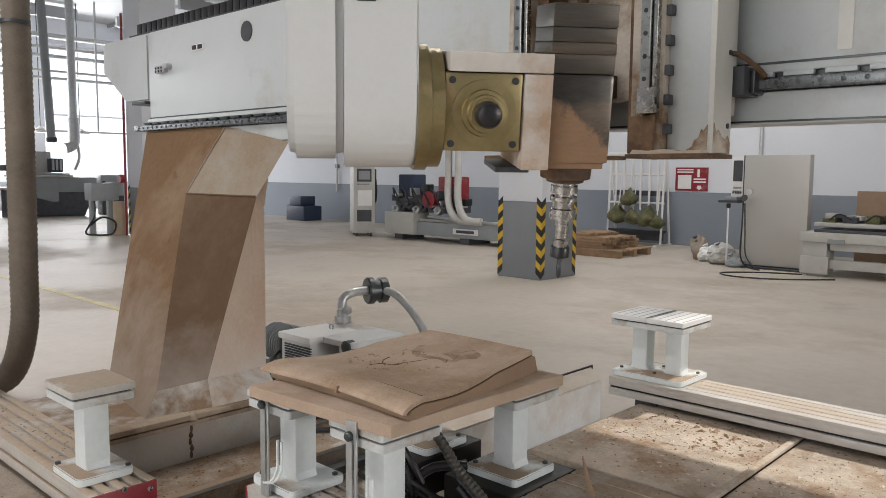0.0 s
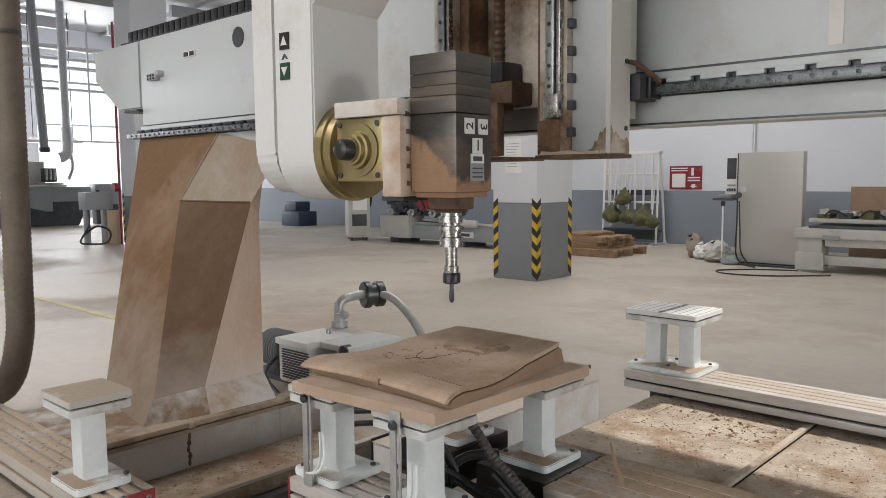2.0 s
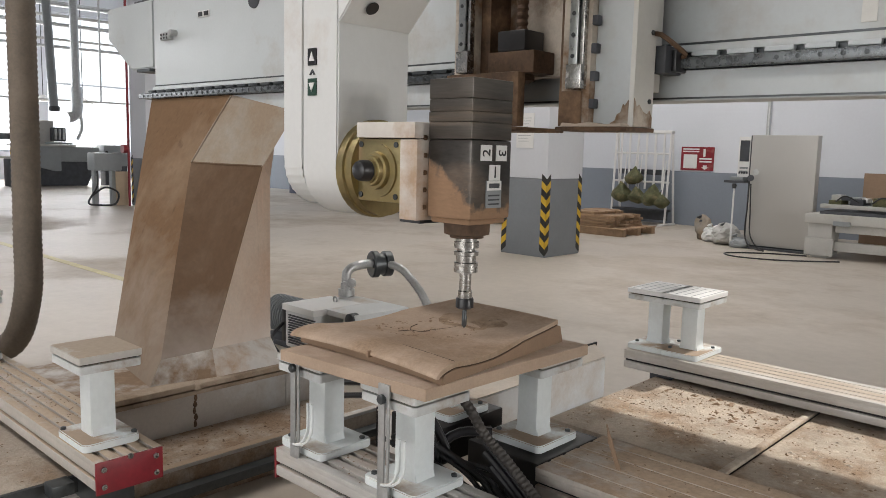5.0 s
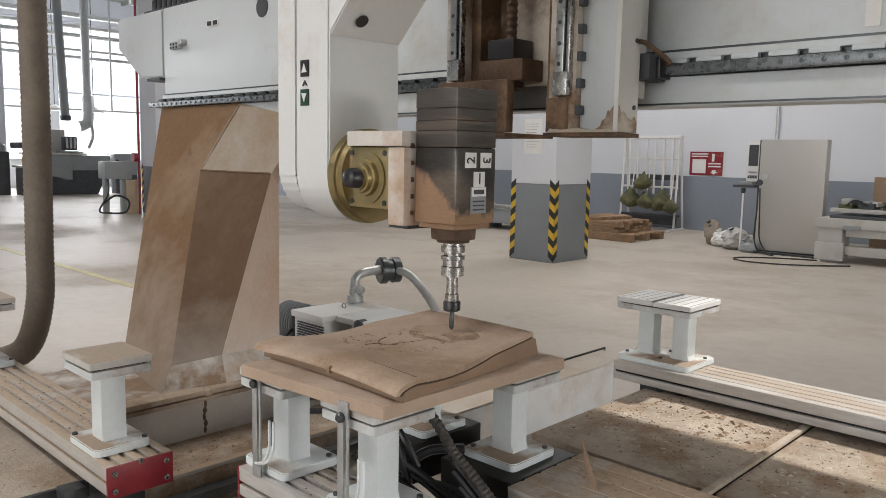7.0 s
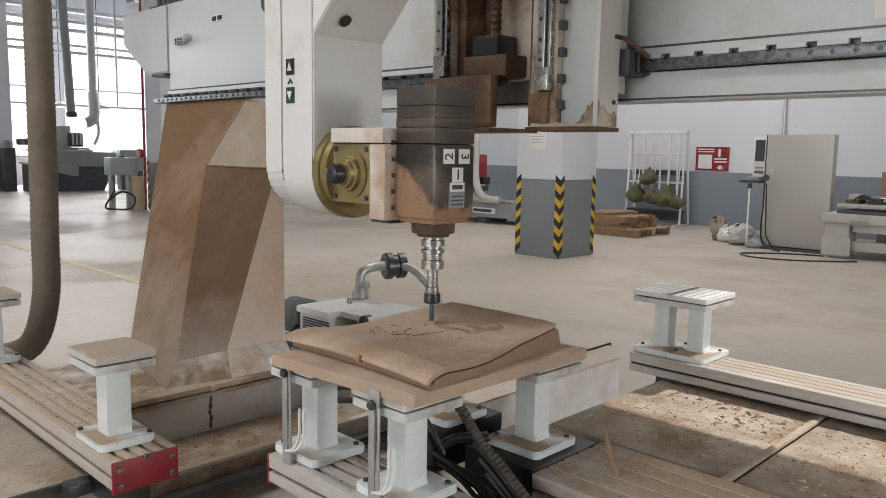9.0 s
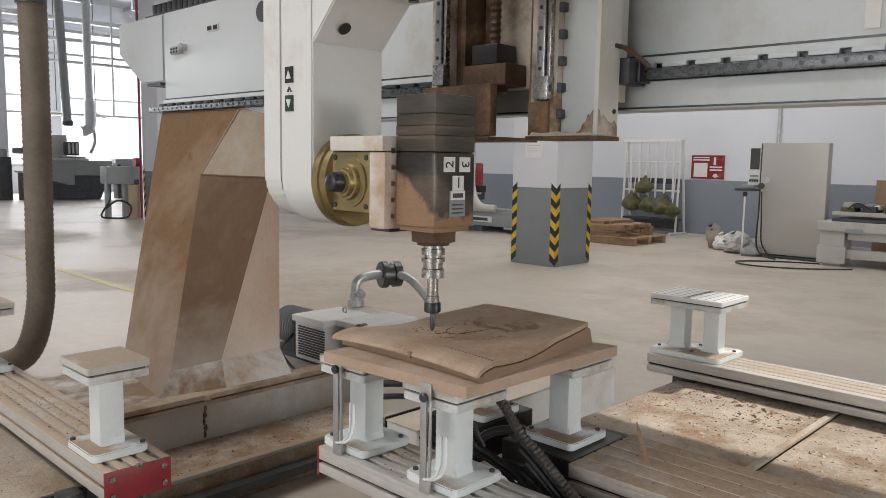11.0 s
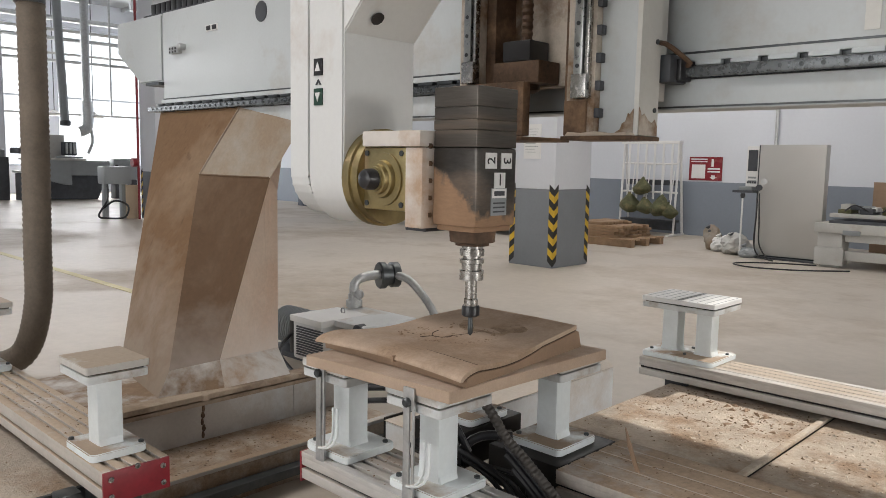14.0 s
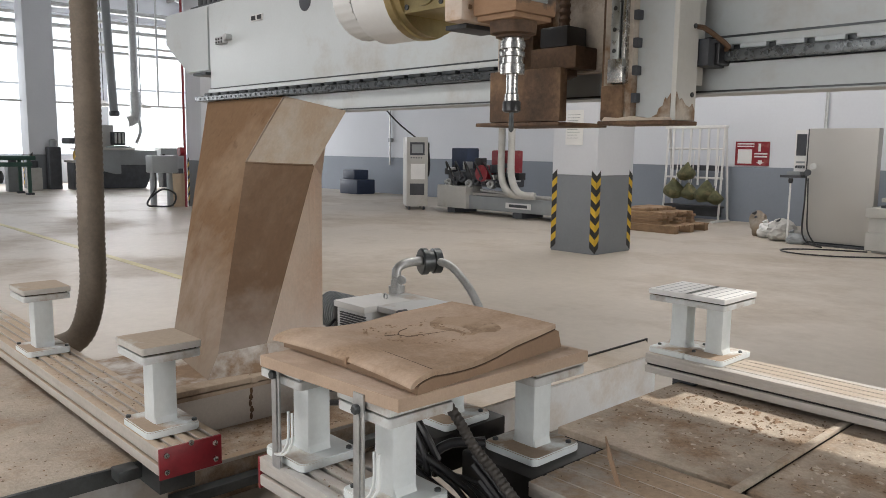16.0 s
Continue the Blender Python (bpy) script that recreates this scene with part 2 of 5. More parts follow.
WOOD = material("rough_sawn_timber", (0.36, 0.235, 0.14), 0.85, var=0.2, scale=7, bump=0.002, random_var=0.4)
SIGN_WHITE = material("white_print", (0.75, 0.75, 0.74), 0.5, var=0.03)
PLATE_GREEN = material("dark_green_plate", (0.012, 0.05, 0.032), 0.4, var=0.05)
BLUE = material("dark_blue_plastic", (0.03, 0.045, 0.085), 0.5, var=0.15, scale=6)
GREEN = material("olive_green_husk", (0.105, 0.108, 0.048), 0.75, var=0.35, scale=9, bump=0.003, dust=0.25, dust_colour=(0.2, 0.17, 0.09))
CEIL = material("ceiling_sheet_metal", (0.40, 0.41, 0.42), 0.6, var=0.05, scale=1)
LINE = material("faded_yellow_floor_paint", (0.56, 0.50, 0.28), 0.6, var=0.12, scale=4)
CHIP = material("wood_chip", (0.25, 0.17, 0.108), 0.9, var=0.4, scale=40)
STAND_CLEAN = material("pale_blue_paint_with_little_dust", (0.75, 0.80, 0.81), 0.4, var=0.05, scale=5, dust=0.24, up=0.9, dust_colour=(0.42, 0.34, 0.26))
HEAD_DUST = material("dust_rubbed_head_plate", (0.58, 0.60, 0.595), 0.5, var=0.1, scale=9, dust=0.34, dust_colour=(0.33, 0.26, 0.195))
TOP_MDF = material("mdf_top_with_brown_carving_dust", (0.48, 0.365, 0.275), 0.88, var=0.12, scale=4, fine=120, bump=0.0008, dust=0.33, dust_colour=(0.33, 0.23, 0.155), grain=0.25)
RAIL_GREY = material("grey_ground_rail", (0.135, 0.145, 0.15), 0.28, 0.8, var=0.2, scale=6, fine=40)
STAINLESS = material("brushed_stainless_cabinet", (0.50, 0.49, 0.465), 0.38, 0.3, var=0.04, scale=0.8, fine=60)
PALE_DUST = material("settled_pale_wood_dust", (0.55, 0.47, 0.385), 0.95, var=0.1, scale=6)
SPINDLE_TOP = material("stained_ground_steel", (0.125, 0.112, 0.098), 0.34, 0.7, var=0.2, scale=2.5, dust=0.28, dust_colour=(0.19, 0.135, 0.09), stretch=(0.3, 0.3, 4), random_var=0.16)
ARM_WHITE = material("arm_white_paint", (0.70, 0.715, 0.71), 0.34, var=0.03, scale=2.5, dust=0.07, dust_colour=(0.55, 0.50, 0.45))
TEAL = material("teal_plastic", (0.03, 0.16, 0.19), 0.45, var=0.1)
GREEN_PAINT = material("dark_green_machine_paint", (0.03, 0.085, 0.065), 0.5, var=0.15, scale=3)
# brown for the shade painted on the seat blank
BLANK_SHADE = material("painted_blank_shade", (0.27, 0.185, 0.12), 0.95, var=0.2, scale=14, fine=200, bump=0.001, dust=0.4, dust_colour=(0.40, 0.295, 0.21))
PIPE_ALU = material("galvanised_pipe", (0.50, 0.51, 0.51), 0.4, 0.6, var=0.12, scale=15)


# ---- mesh helpers ----
def box(bm, x0, x1, y0, y1, z0, z1, bevel=0.0, mat=0):
    vs = [bm.verts.new((x, y, z)) for x in (x0, x1) for y in (y0, y1) for z in (z0, z1)]
    fs = [bm.faces.new([vs[i] for i in q]) for q in ((0, 1, 3, 2), (4, 6, 7, 5), (0, 4, 5, 1), (2, 3, 7, 6), (0, 2, 6, 4), (1, 5, 7, 3))]
    for q in fs:
        q.material_index = mat
    if bevel:
        es = list({e for q in fs for e in q.edges})
        bmesh.ops.bevel(bm, geom=es, offset=bevel, segments=2, affect="EDGES", profile=0.6)
    return bm


def prism(bm, poly, axis, a, b, bevel=0.0, mat=0):
    """A polygon in the plane across an axis, drawn out from a to b. poly: pairs in the order of the other two axes."""
    def at(p, v):
        return {"x": (v, p[0], p[1]), "y": (p[0], v, p[1]), "z": (p[0], p[1], v)}[axis]
    lo, hi = [bm.verts.new(at(p, a)) for p in poly], [bm.verts.new(at(p, b)) for p in poly]
    k = len(poly)
    fs = [bm.faces.new(lo), bm.faces.new(hi)] + [bm.faces.new((lo[i], lo[(i + 1) % k], hi[(i + 1) % k], hi[i])) for i in range(k)]
    bmesh.ops.recalc_face_normals(bm, faces=fs)
    for q in fs:
        q.material_index = mat
    if bevel:
        bmesh.ops.bevel(bm, geom=list({e for q in fs for e in q.edges}), offset=bevel, segments=2, affect="EDGES")
    return bm


def rounded(x0, x1, y0, y1, r, n=4):
    """Corner points of a rectangle with rounded corners."""
    pts = []
    for cx, cy, a0 in ((x1 - r, y1 - r, 0), (x0 + r, y1 - r, 90), (x0 + r, y0 + r, 180), (x1 - r, y0 + r, 270)):
        for k in range(n + 1):
            a = radians(a0 + 90 * k / n)
            pts.append((cx + r * math.cos(a), cy + r * math.sin(a)))
    return pts


def lathe(bm, p, axis, rings, seg=24, mat=0):
    """A turned solid: rings of (distance along the axis from p, radius)."""
    ax = Vector({"x": (1, 0, 0), "y": (0, 1, 0), "z": (0, 0, 1)}[axis]) if isinstance(axis, str) else Vector(axis).normalized()
    q = ax.to_track_quat("Z", "Y")
    loops = []
    for d, r in rings:
        loops.append([bm.verts.new(Vector(p) + q @ Vector((r * math.cos(2 * math.pi * i / seg), r * math.sin(2 * math.pi * i / seg), d))) for i in range(seg)])
    fs = [bm.faces.new((a[i], a[(i + 1) % seg], b[(i + 1) % seg], b[i])) for a, b in zip(loops, loops[1:]) for i in range(seg)]
    for q_ in fs:
        q_.smooth, q_.material_index = True, mat
    for cap in (list(reversed(loops[0])), loops[-1]):
        bm.faces.new(cap).material_index = mat
    return bm


def tube(bm, pts, r, seg=10, rib=0.0, step=None, mat=0):
    """A round hose through points, smoothed; rib: how far its rings stand out."""
    P = [Vector(p) for p in pts]
    line = []
    for i in range(len(P) - 1):
        a, b, c, d = P[max(i - 1, 0)], P[i], P[i + 1], P[min(i + 2, len(P) - 1)]
        k = max(2, int((c - b).length / (step or max(r, 0.02))))
        for j in range(k):
            u = j / k
            line.append(0.5 * (2 * b + (c - a) * u + (2 * a - 5 * b + 4 * c - d) * u * u + (3 * b - a - 3 * c + d) * u ** 3))
    line.append(P[-1])
    if rib:
        gap = step or max(r, 0.02)
        even, left_over = [line[0]], gap
        for a, b in zip(line, line[1:]):
            ln, at = (b - a).length, 0.0
            while ln - at >= left_over:
                at += left_over
                even.append(a.lerp(b, at / ln))
                left_over = gap
            left_over -= ln - at
        line = even + [P[-1]]
    loops, ref = [], Vector((0.13, 0.21, 0.97))
    for i, p in enumerate(line):
        t = (line[min(i + 1, len(line) - 1)] - line[max(i - 1, 0)]).normalized()
        s = t.cross(ref)
        s = s.normalized() if s.length > 0.05 else t.orthogonal().normalized()
        ref = s.cross(t)
        rr = r + (rib if i % 2 else 0)
        loops.append([bm.verts.new(p + rr * (math.cos(2 * math.pi * k / seg) * s + math.sin(2 * math.pi * k / seg) * ref)) for k in range(seg)])
    for a, b in zip(loops, loops[1:]):
        for k in range(seg):
            q = bm.faces.new((a[k], a[(k + 1) % seg], b[(k + 1) % seg], b[k]))
            q.smooth, q.material_index = True, mat
    bm.faces.new(list(reversed(loops[0]))), bm.faces.new(loops[-1])
    return bm


def B():
    return bmesh.new()


def thing(name, at, label, category, group="", kind=""):
    """An Empty at the base of a thing, which its parts hang under."""
    ob = tagged(new(name), label, category, group, kind)
    ob.location = at
    ob["at"] = at
    return ob


def origin(ob):
    return Vector(ob["at"]) if "at" in ob else Vector()


def part(name, bm, mats, parent=None, label="", pivot=None, angle=35):
    """Links a bmesh, built in the world's place, as ONE mesh under a thing or part."""
    o = Vector(pivot) if pivot is not None else (origin(parent) if parent else Vector())
    bmesh.ops.translate(bm, verts=bm.verts, vec=-o)
    bmesh.ops.recalc_face_normals(bm, faces=bm.faces)
    me = bpy.data.meshes.new(name)
    bm.to_mesh(me)
    bm.free()
    me.set_sharp_from_angle(angle=radians(angle))
    for m in mats if isinstance(mats, (list, tuple)) else (mats,):
        me.materials.append(m)
    ob = new(name, me)
    ob["at"] = tuple(o)
    if parent:
        ob.parent = parent
        ob.location = o - origin(parent)
    else:
        ob.location = o
    if label:
        ob["label"] = label
    return ob


def structure(name, bm, mats, label, category):
    return tagged(part(name, bm, mats), label, category, kind="structure")


# ---- the hall ----
X0, X1, Y0, Y1, ZC = -31.0, 10.0, -10.0, 15.6, 7.2
structure("floor", box(B(), X0 - 1, X1 + 1, Y0 - 1, Y1 + 1, -0.3, 0), FLOOR, "sealed pale grey concrete workshop floor with dust", "floor")
structure("wall_north", box(B(), X0, X1, Y1, Y1 + 0.25, 1.14, ZC), WALL_WHITE, "white painted hall wall above a grey dado", "wall")
structure("wall_north_dado", box(B(), X0, X1, Y1 - 0.012, Y1 + 0.25, 0, 1.14), WALL_GREY, "blue-grey painted lower band of hall wall", "wall")
# east and south walls are unseen; their white adds bounced light
bm = B()
box(bm, X1, X1 + 0.25, Y0, 2.0, 0, ZC), box(bm, X1, X1 + 0.25, 5.2, Y1, 0, ZC), box(bm, X1, X1 + 0.25, 2.0, 5.2, 0, 1.1), box(bm, X1, X1 + 0.25, 2.0, 5.2, 3.3, ZC)
structure("wall_east", bm, WALL_WHITE, "unseen side wall, white for bounced light, with a window opening", "wall")
# unseen wall; its gap is assumed, to let in the front fill
bm = B()
box(bm, X0, -5.5, Y0 - 0.25, Y0, 0, ZC), box(bm, 3.5, X1, Y0 - 0.25, Y0, 0, ZC), box(bm, -5.5, 3.5, Y0 - 0.25, Y0, 5.6, ZC)
structure("wall_south", bm, WALL_WHITE, "unseen white hall wall with a wide gap for the front fill", "wall")
bm = B()
box(bm, X0 - 0.25, X0, Y0, Y1, 0, 1.0), box(bm, X0 - 0.25, X0, Y0, Y1, 6.2, ZC)
for i in range(7):
    y = Y0 + i * 4.1
    box(bm, X0 - 0.25, X0, y, y + 0.7, 1.0, 6.2)
structure("wall_west", bm, WALL_WHITE, "white end wall with tall daylight windows", "wall")
for i in range(6):
    y = Y0 + 0.7 + i * 4.1
    w = tagged(new("window_%d" % (i + 1)), "tall bright industrial window with white glazing bars", "window", "windows of the end wall", "structure")
    w.location = (X0, y, 1.0)
    w["at"] = (X0, y, 1.0)
    bm = B()
    for k in (0, 3):
        box(bm, X0 - 0.16, X0 - 0.1, y + k * 1.11, y + k * 1.11 + 0.07, 1.0, 6.2)
    for k in (0, 2, 4):
        box(bm, X0 - 0.15, X0 - 0.11, y, y + 3.4, 1.0 + k * 1.28, 1.06 + k * 1.28)
    part("window_frame", bm, WALL_WHITE, w)
m_glow = bpy.data.materials.new("overcast_distance")
m_glow.use_nodes = True
em = m_glow.node_tree.nodes["Principled BSDF"]
em.inputs["Base Color"].default_value = (0.8, 0.82, 0.84, 1)
em.inputs["Emission Color"].default_value = (0.93, 0.97, 1.0, 1)
em.inputs["Emission Strength"].default_value = 1.05
structure("backdrop", box(B(), -36.1, -36, -20, 26, -1, 12), m_glow, "bright hazy daylight outside the end windows", "backdrop")
# ceiling with roof openings assumed for the light, and its trusses and purlins
ROOF_OPENINGS = ((-8.0, -3.0, -3.2, -2.0), (-9.0, 4.5, 6.4, 7.8), (-8.4, -6.0, 11.6, 12.8))
bm = B()
y = Y0
for x0, x1, y0, y1 in ROOF_OPENINGS:
    box(bm, X0, X1, y, y0, ZC, ZC + 0.1), box(bm, X0, x0, y0, y1, ZC, ZC + 0.1), box(bm, x1, X1, y0, y1, ZC, ZC + 0.1)
    y = y1
box(bm, X0, X1, y, Y1, ZC, ZC + 0.1)
for i in range(9):
    x = X0 + 2.5 + i * 4.6
    for y0, y1 in ((Y0, -3.3), (-1.9, 6.3), (7.9, 11.5), (12.9, Y1)):
        box(bm, x, x + 0.16, y0, y1, ZC - 0.5, ZC - 0.12)
for i in range(12):
    y = Y0 + 0.6 + i * 2.1
    if any(y0 - 0.2 < y < y1 + 0.1 for x0, x1, y0, y1 in ROOF_OPENINGS):
        continue
    box(bm, X0, X1, y, y + 0.08, ZC - 0.12, ZC - 0.002)
structure("ceiling", bm, CEIL, "sheet metal hall roof on steel purlins", "ceiling")
# unseen sheets added to keep the sun's band off the floor
structure("roof_light", box(B(), -9.0, 0.45, 6.4, 7.8, ZC + 0.06, ZC + 0.08), MILKY, "unseen milky sheet added to stop the sun in the roof opening", "roof light")
structure("roof_light", box(B(), -8.4, -6.0, 11.6, 12.8, ZC + 0.06, ZC + 0.08), MILKY, "unseen milky sheet added to stop the sun in the roof opening", "roof light")
structure("floor_line", box(B(), -29, -4.2, 3.58, 3.68, 0.0, 0.004), LINE, "faded yellow aisle line painted on the floor", "marking")


def hazard(parent, x, y, dx, dy):
    """A strip of yellow and black chevrons up one corner of a pillar, z 0.02 to 1.1."""
    n = 11
    step = 1.08 / n
    for i in range(n):
        bm = B()
        z = 0.02 + i * step
        for sx, sy in ((dx, 0), (0, dy)):
            a = Vector((x, y, 0))
            b = a + Vector((sx, sy, 0))
            out = Vector((0, -math.copysign(0.005, dy), 0)) if sx else Vector((-math.copysign(0.005, dx), 0, 0))
            up = step * 0.75
            q = [(a + out, z), (b + out, z + up), (b + out, z + up + step * 0.98), (a + out, z + step * 0.98)]
            vs = [bm.verts.new((p.x, p.y, h)) for p, h in q] + [bm.verts.new((p.x - out.x * 0.9, p.y - out.y * 0.9, h)) for p, h in q]
            for f in ((0, 1, 2, 3), (7, 6, 5, 4), (0, 4, 5, 1), (1, 5, 6, 2), (2, 6, 7, 3), (3, 7, 4, 0)):
                bm.faces.new([vs[k] for k in f])
        part("stripe", bm, YELLOW if i % 2 else HAZBLACK, parent)


def pillar(x0, y0, name="pillar"):
    """A square concrete column: grey foot, white shaft, chevron strips on its corners."""
    w, d = 0.77, 0.86
    p = thing(name, (x0, y0, 0), "square hall column, grey foot, white shaft, hazard strips", "pillar", "hall columns", "structure")
    part("foot", box(B(), x0, x0 + w, y0, y0 + d, 0, 1.1, 0.008), PIL_GREY, p)
    part("shaft", box(B(), x0 - 0.004, x0 + w + 0.004, y0 - 0.004, y0 + d + 0.004, 1.1, ZC - 0.5, 0.008), WALL_WHITE, p, "white painted shaft")
    hazard(p, x0 + w, y0, -0.085, 0.085)
    hazard(p, x0, y0, 0.085, 0.085)
    hazard(p, x0 + w, y0 + d, -0.085, -0.085)
    return p


for x, y in ((-7.1, 8.79), (-17.7, 8.2), (-27.7, 7.27)):
    pil = pillar(x, y)
    if x == -7.1:
        bm = B()
        box(bm, x + 0.22, x + 0.52, 8.776, 8.782, 1.52, 2.0)
        part("notice", bm, SIGN_WHITE, pil, "white paper notice with faint lines")
        for i in range(9):
            wd = random.uniform(0.14, 0.24)
            part("text_line", box(B(), x + 0.25, x + 0.25 + wd, 8.773, 8.7755, 1.93 - i * 0.04, 1.936 - i * 0.04), GREY, pil)

# ---- gantry: leg, beam, bed ----
gantry = thing("gantry", (-4.0, 2.4, 0), "white gantry crossbeam on a leaning leg coated in sawdust", "gantry")
BY, BZ = 2.37, 1.635
bm = B()
box(bm, -4.83, 5.0, BY + 0.03, BY + 0.92, 1.815, 2.36, 0.008)
part("crossbeam", bm, WHITE, gantry)
bm = B()
box(bm, -4.83, 5.0, BY + 0.012, BY + 0.3, 1.79, 1.813, 0.004)
part("upper_ledge", bm, WHITE, gantry)
part("lower_flange", box(B(), -4.0, 5.0, BY, BY + 0.12, BZ, 1.732, 0.006), WHITE, gantry)
part("lower_seam", box(B(), -4.0, 5.0, BY - 0.003, BY + 0.1, BZ + 0.006, BZ + 0.012), DARKSTEEL, gantry)
part("linear_rail", box(B(), -4.93, 5.0, BY - 0.035, BY + 0.1, 1.735, 1.768, 0.004), RAIL_GREY, gantry, "dark steel linear rail")
part("rack_strip", box(B(), -4.90, 5.0, BY + 0.03, BY + 0.2, 1.768, 1.79), DARKSTEEL, gantry)
part("seam", box(B(), -4.83, 5.0, BY + 0.026, BY + 0.05, 1.815, 1.822), DARKSTEEL, gantry)
bolt = part("rail_bolt", lathe(B(), (-4.86, BY - 0.035, 1.752), (0, -1, 0), [(0, 0.007), (0.002, 0.007), (0.0025, 0.005)], 10), DARKSTEEL, gantry)
for i in range(1, 140):
    o = bolt.copy()
    scene.collection.objects.link(o)
    o.location.x = bolt.location.x + i * 0.06
bm0 = B()
box(bm0, 0, 0.085, BY - 0.004, BY + 0.02, 1.774, 1.789, 0.003)
tooth = part("scraper_block", bm0, WHITE, gantry)
dark_tooth = tooth.data.copy()
dark_tooth.materials[0] = DARKSTEEL
for i in range(1, 82):
    o = tooth.copy()
    scene.collection.objects.link(o)
    o.location.x = tooth.location.x - 4.86 + i * 0.115
    if i < 27:
        o.data = dark_tooth
tooth.location.x -= 4.86
tooth.data = dark_tooth
part("weld_smear", box(B(), -0.70, -0.66, BY + 0.027, BY + 0.04, 1.84, 2.3), CREAM, gantry, "uneven putty streak")
prof = [(-4.84, 1.93), (-5.16, 1.93), (-5.50, 2.15), (-5.50, 2.36), (-4.84, 2.36)]
part("end_cover", prism(B(), prof, "y", BY + 0.028, BY + 0.7, 0.012), WHITE, gantry)
part("end_foot", box(B(), -5.02, -4.84, BY, BY + 0.5, 1.91, 1.928), DARKSTEEL, gantry)
bm = B()
box(bm, -4.70, -4.58, BY + 0.0, BY + 0.03, 2.09, 2.135, 0.004)
lathe(bm, (-4.55, BY + 0.03, 2.125), (0, -1, 0), [(0, 0.02), (0.04, 0.02), (0.045, 0.015)], 12)
part("socket_box", bm, PIPE_ALU, gantry)
for k in range(6):
    part("socket", lathe(B(), (-4.68 + 0.036 * (k % 3), BY, 2.10 + 0.02 * (k // 3)), (0, -1, 0), [(0, 0.007), (0.004, 0.007)], 8), BLACK, gantry)
part("cable_port", lathe(B(), (-3.70, BY + 0.03, 2.24), (0, -1, 0), [(0, 0.055), (0.004, 0.055)], 24), DARK, gantry, "round dark cable opening")
part("cable_port", lathe(B(), (-3.15, BY + 0.03, 2.24), (0, -1, 0), [(0, 0.055), (0.004, 0.055)], 24), DARK, gantry)
part("label_plate", box(B(), -4.28, -4.15, BY + 0.024, BY + 0.03, 2.19, 2.225), SIGN_WHITE, gantry)
part("label_mark", box(B(), -4.27, -4.225, BY + 0.02, BY + 0.0235, 2.195, 2.22), BLACK, gantry)
part("label_mark", box(B(), -4.205, -4.16, BY + 0.02, BY + 0.0235, 2.195, 2.22), BLACK, gantry)

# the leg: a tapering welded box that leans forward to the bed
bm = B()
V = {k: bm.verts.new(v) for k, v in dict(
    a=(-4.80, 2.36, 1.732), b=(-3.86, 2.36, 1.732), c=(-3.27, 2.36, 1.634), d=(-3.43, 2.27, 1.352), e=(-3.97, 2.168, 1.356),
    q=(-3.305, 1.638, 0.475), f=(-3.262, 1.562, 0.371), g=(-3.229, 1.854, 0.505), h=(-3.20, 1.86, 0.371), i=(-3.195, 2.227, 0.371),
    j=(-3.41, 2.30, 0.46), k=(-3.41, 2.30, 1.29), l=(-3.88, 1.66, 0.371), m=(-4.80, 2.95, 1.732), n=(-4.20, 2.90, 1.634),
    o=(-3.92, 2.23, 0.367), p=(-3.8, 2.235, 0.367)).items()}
# tone set per face; side and foot paler partly for the light there
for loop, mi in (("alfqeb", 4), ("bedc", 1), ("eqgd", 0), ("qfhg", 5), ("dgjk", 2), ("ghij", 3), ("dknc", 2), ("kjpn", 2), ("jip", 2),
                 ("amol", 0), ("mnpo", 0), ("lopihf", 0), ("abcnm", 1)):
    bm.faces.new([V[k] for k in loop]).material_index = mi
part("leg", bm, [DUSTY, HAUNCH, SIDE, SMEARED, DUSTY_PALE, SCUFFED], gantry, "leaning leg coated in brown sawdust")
part("weld_bead", tube(B(), [(-3.97, 2.170, 1.357), (-3.7, 2.217, 1.354), (-3.44, 2.267, 1.353)], 0.006, 6), DUSTY, gantry)
part("seam_edge", tube(B(), [(-3.862, 2.355, 1.727), (-3.915, 2.262, 1.545), (-3.968, 2.170, 1.36)], 0.006, 6), HAUNCH, gantry)

bed = thing("machine_bed", (-3.6, 2.0, 0), "low grey steel machine bed dusted with sawdust", "machine bed")
part("body", box(B(), -3.95, -3.2, 1.25, 2.25, 0, 0.365, 0.008), BED, bed)
part("top_plate", box(B(), -3.94, -3.262, 1.26, 2.245, 0.366, 0.37), SCUFFED, bed, "scuffed white top smeared with dust")
part("rear_rail", box(B(), -3.28, -3.2, 2.25, 2.62, 0, 0.365, 0.004), BED, bed)
part("top_lip", box(B(), -3.26, -3.165, 1.25, 2.62, 0.348, 0.374, 0.006), DUSTY_LIP, bed, "rolled lip under brown dust")
part("under_lip", box(B(), -3.21, -3.18, 1.25, 2.62, 0.318, 0.338, 0.004), DUSTY_LIP, bed)
part("ledge", box(B(), -3.2, -2.82, 0.6, 2.62, 0, 0.15, 0.006), SHEET_DARK, bed, "ledge covered in sawdust")
part("ledge_rail", box(B(), -2.86, -2.82, 0.6, 2.62, 0.15, 0.168, 0.004), BED, bed)
part("ledge_rail", box(B(), -2.80, -2.74, 0.6, 2.62, 0.06, 0.10, 0.004), DARKSTEEL, bed)
for k in range(7):
    z = 0.16 + 0.031 * k
    part("joint_weld", lathe(B(), (-3.2, 1.746 + 0.004 * math.sin(k * 2.1), z), "z", [(0, 0.005), (0.012, 0.008 + 0.003 * (k % 2)), (0.031, 0.005)], 8), RUST, bed)
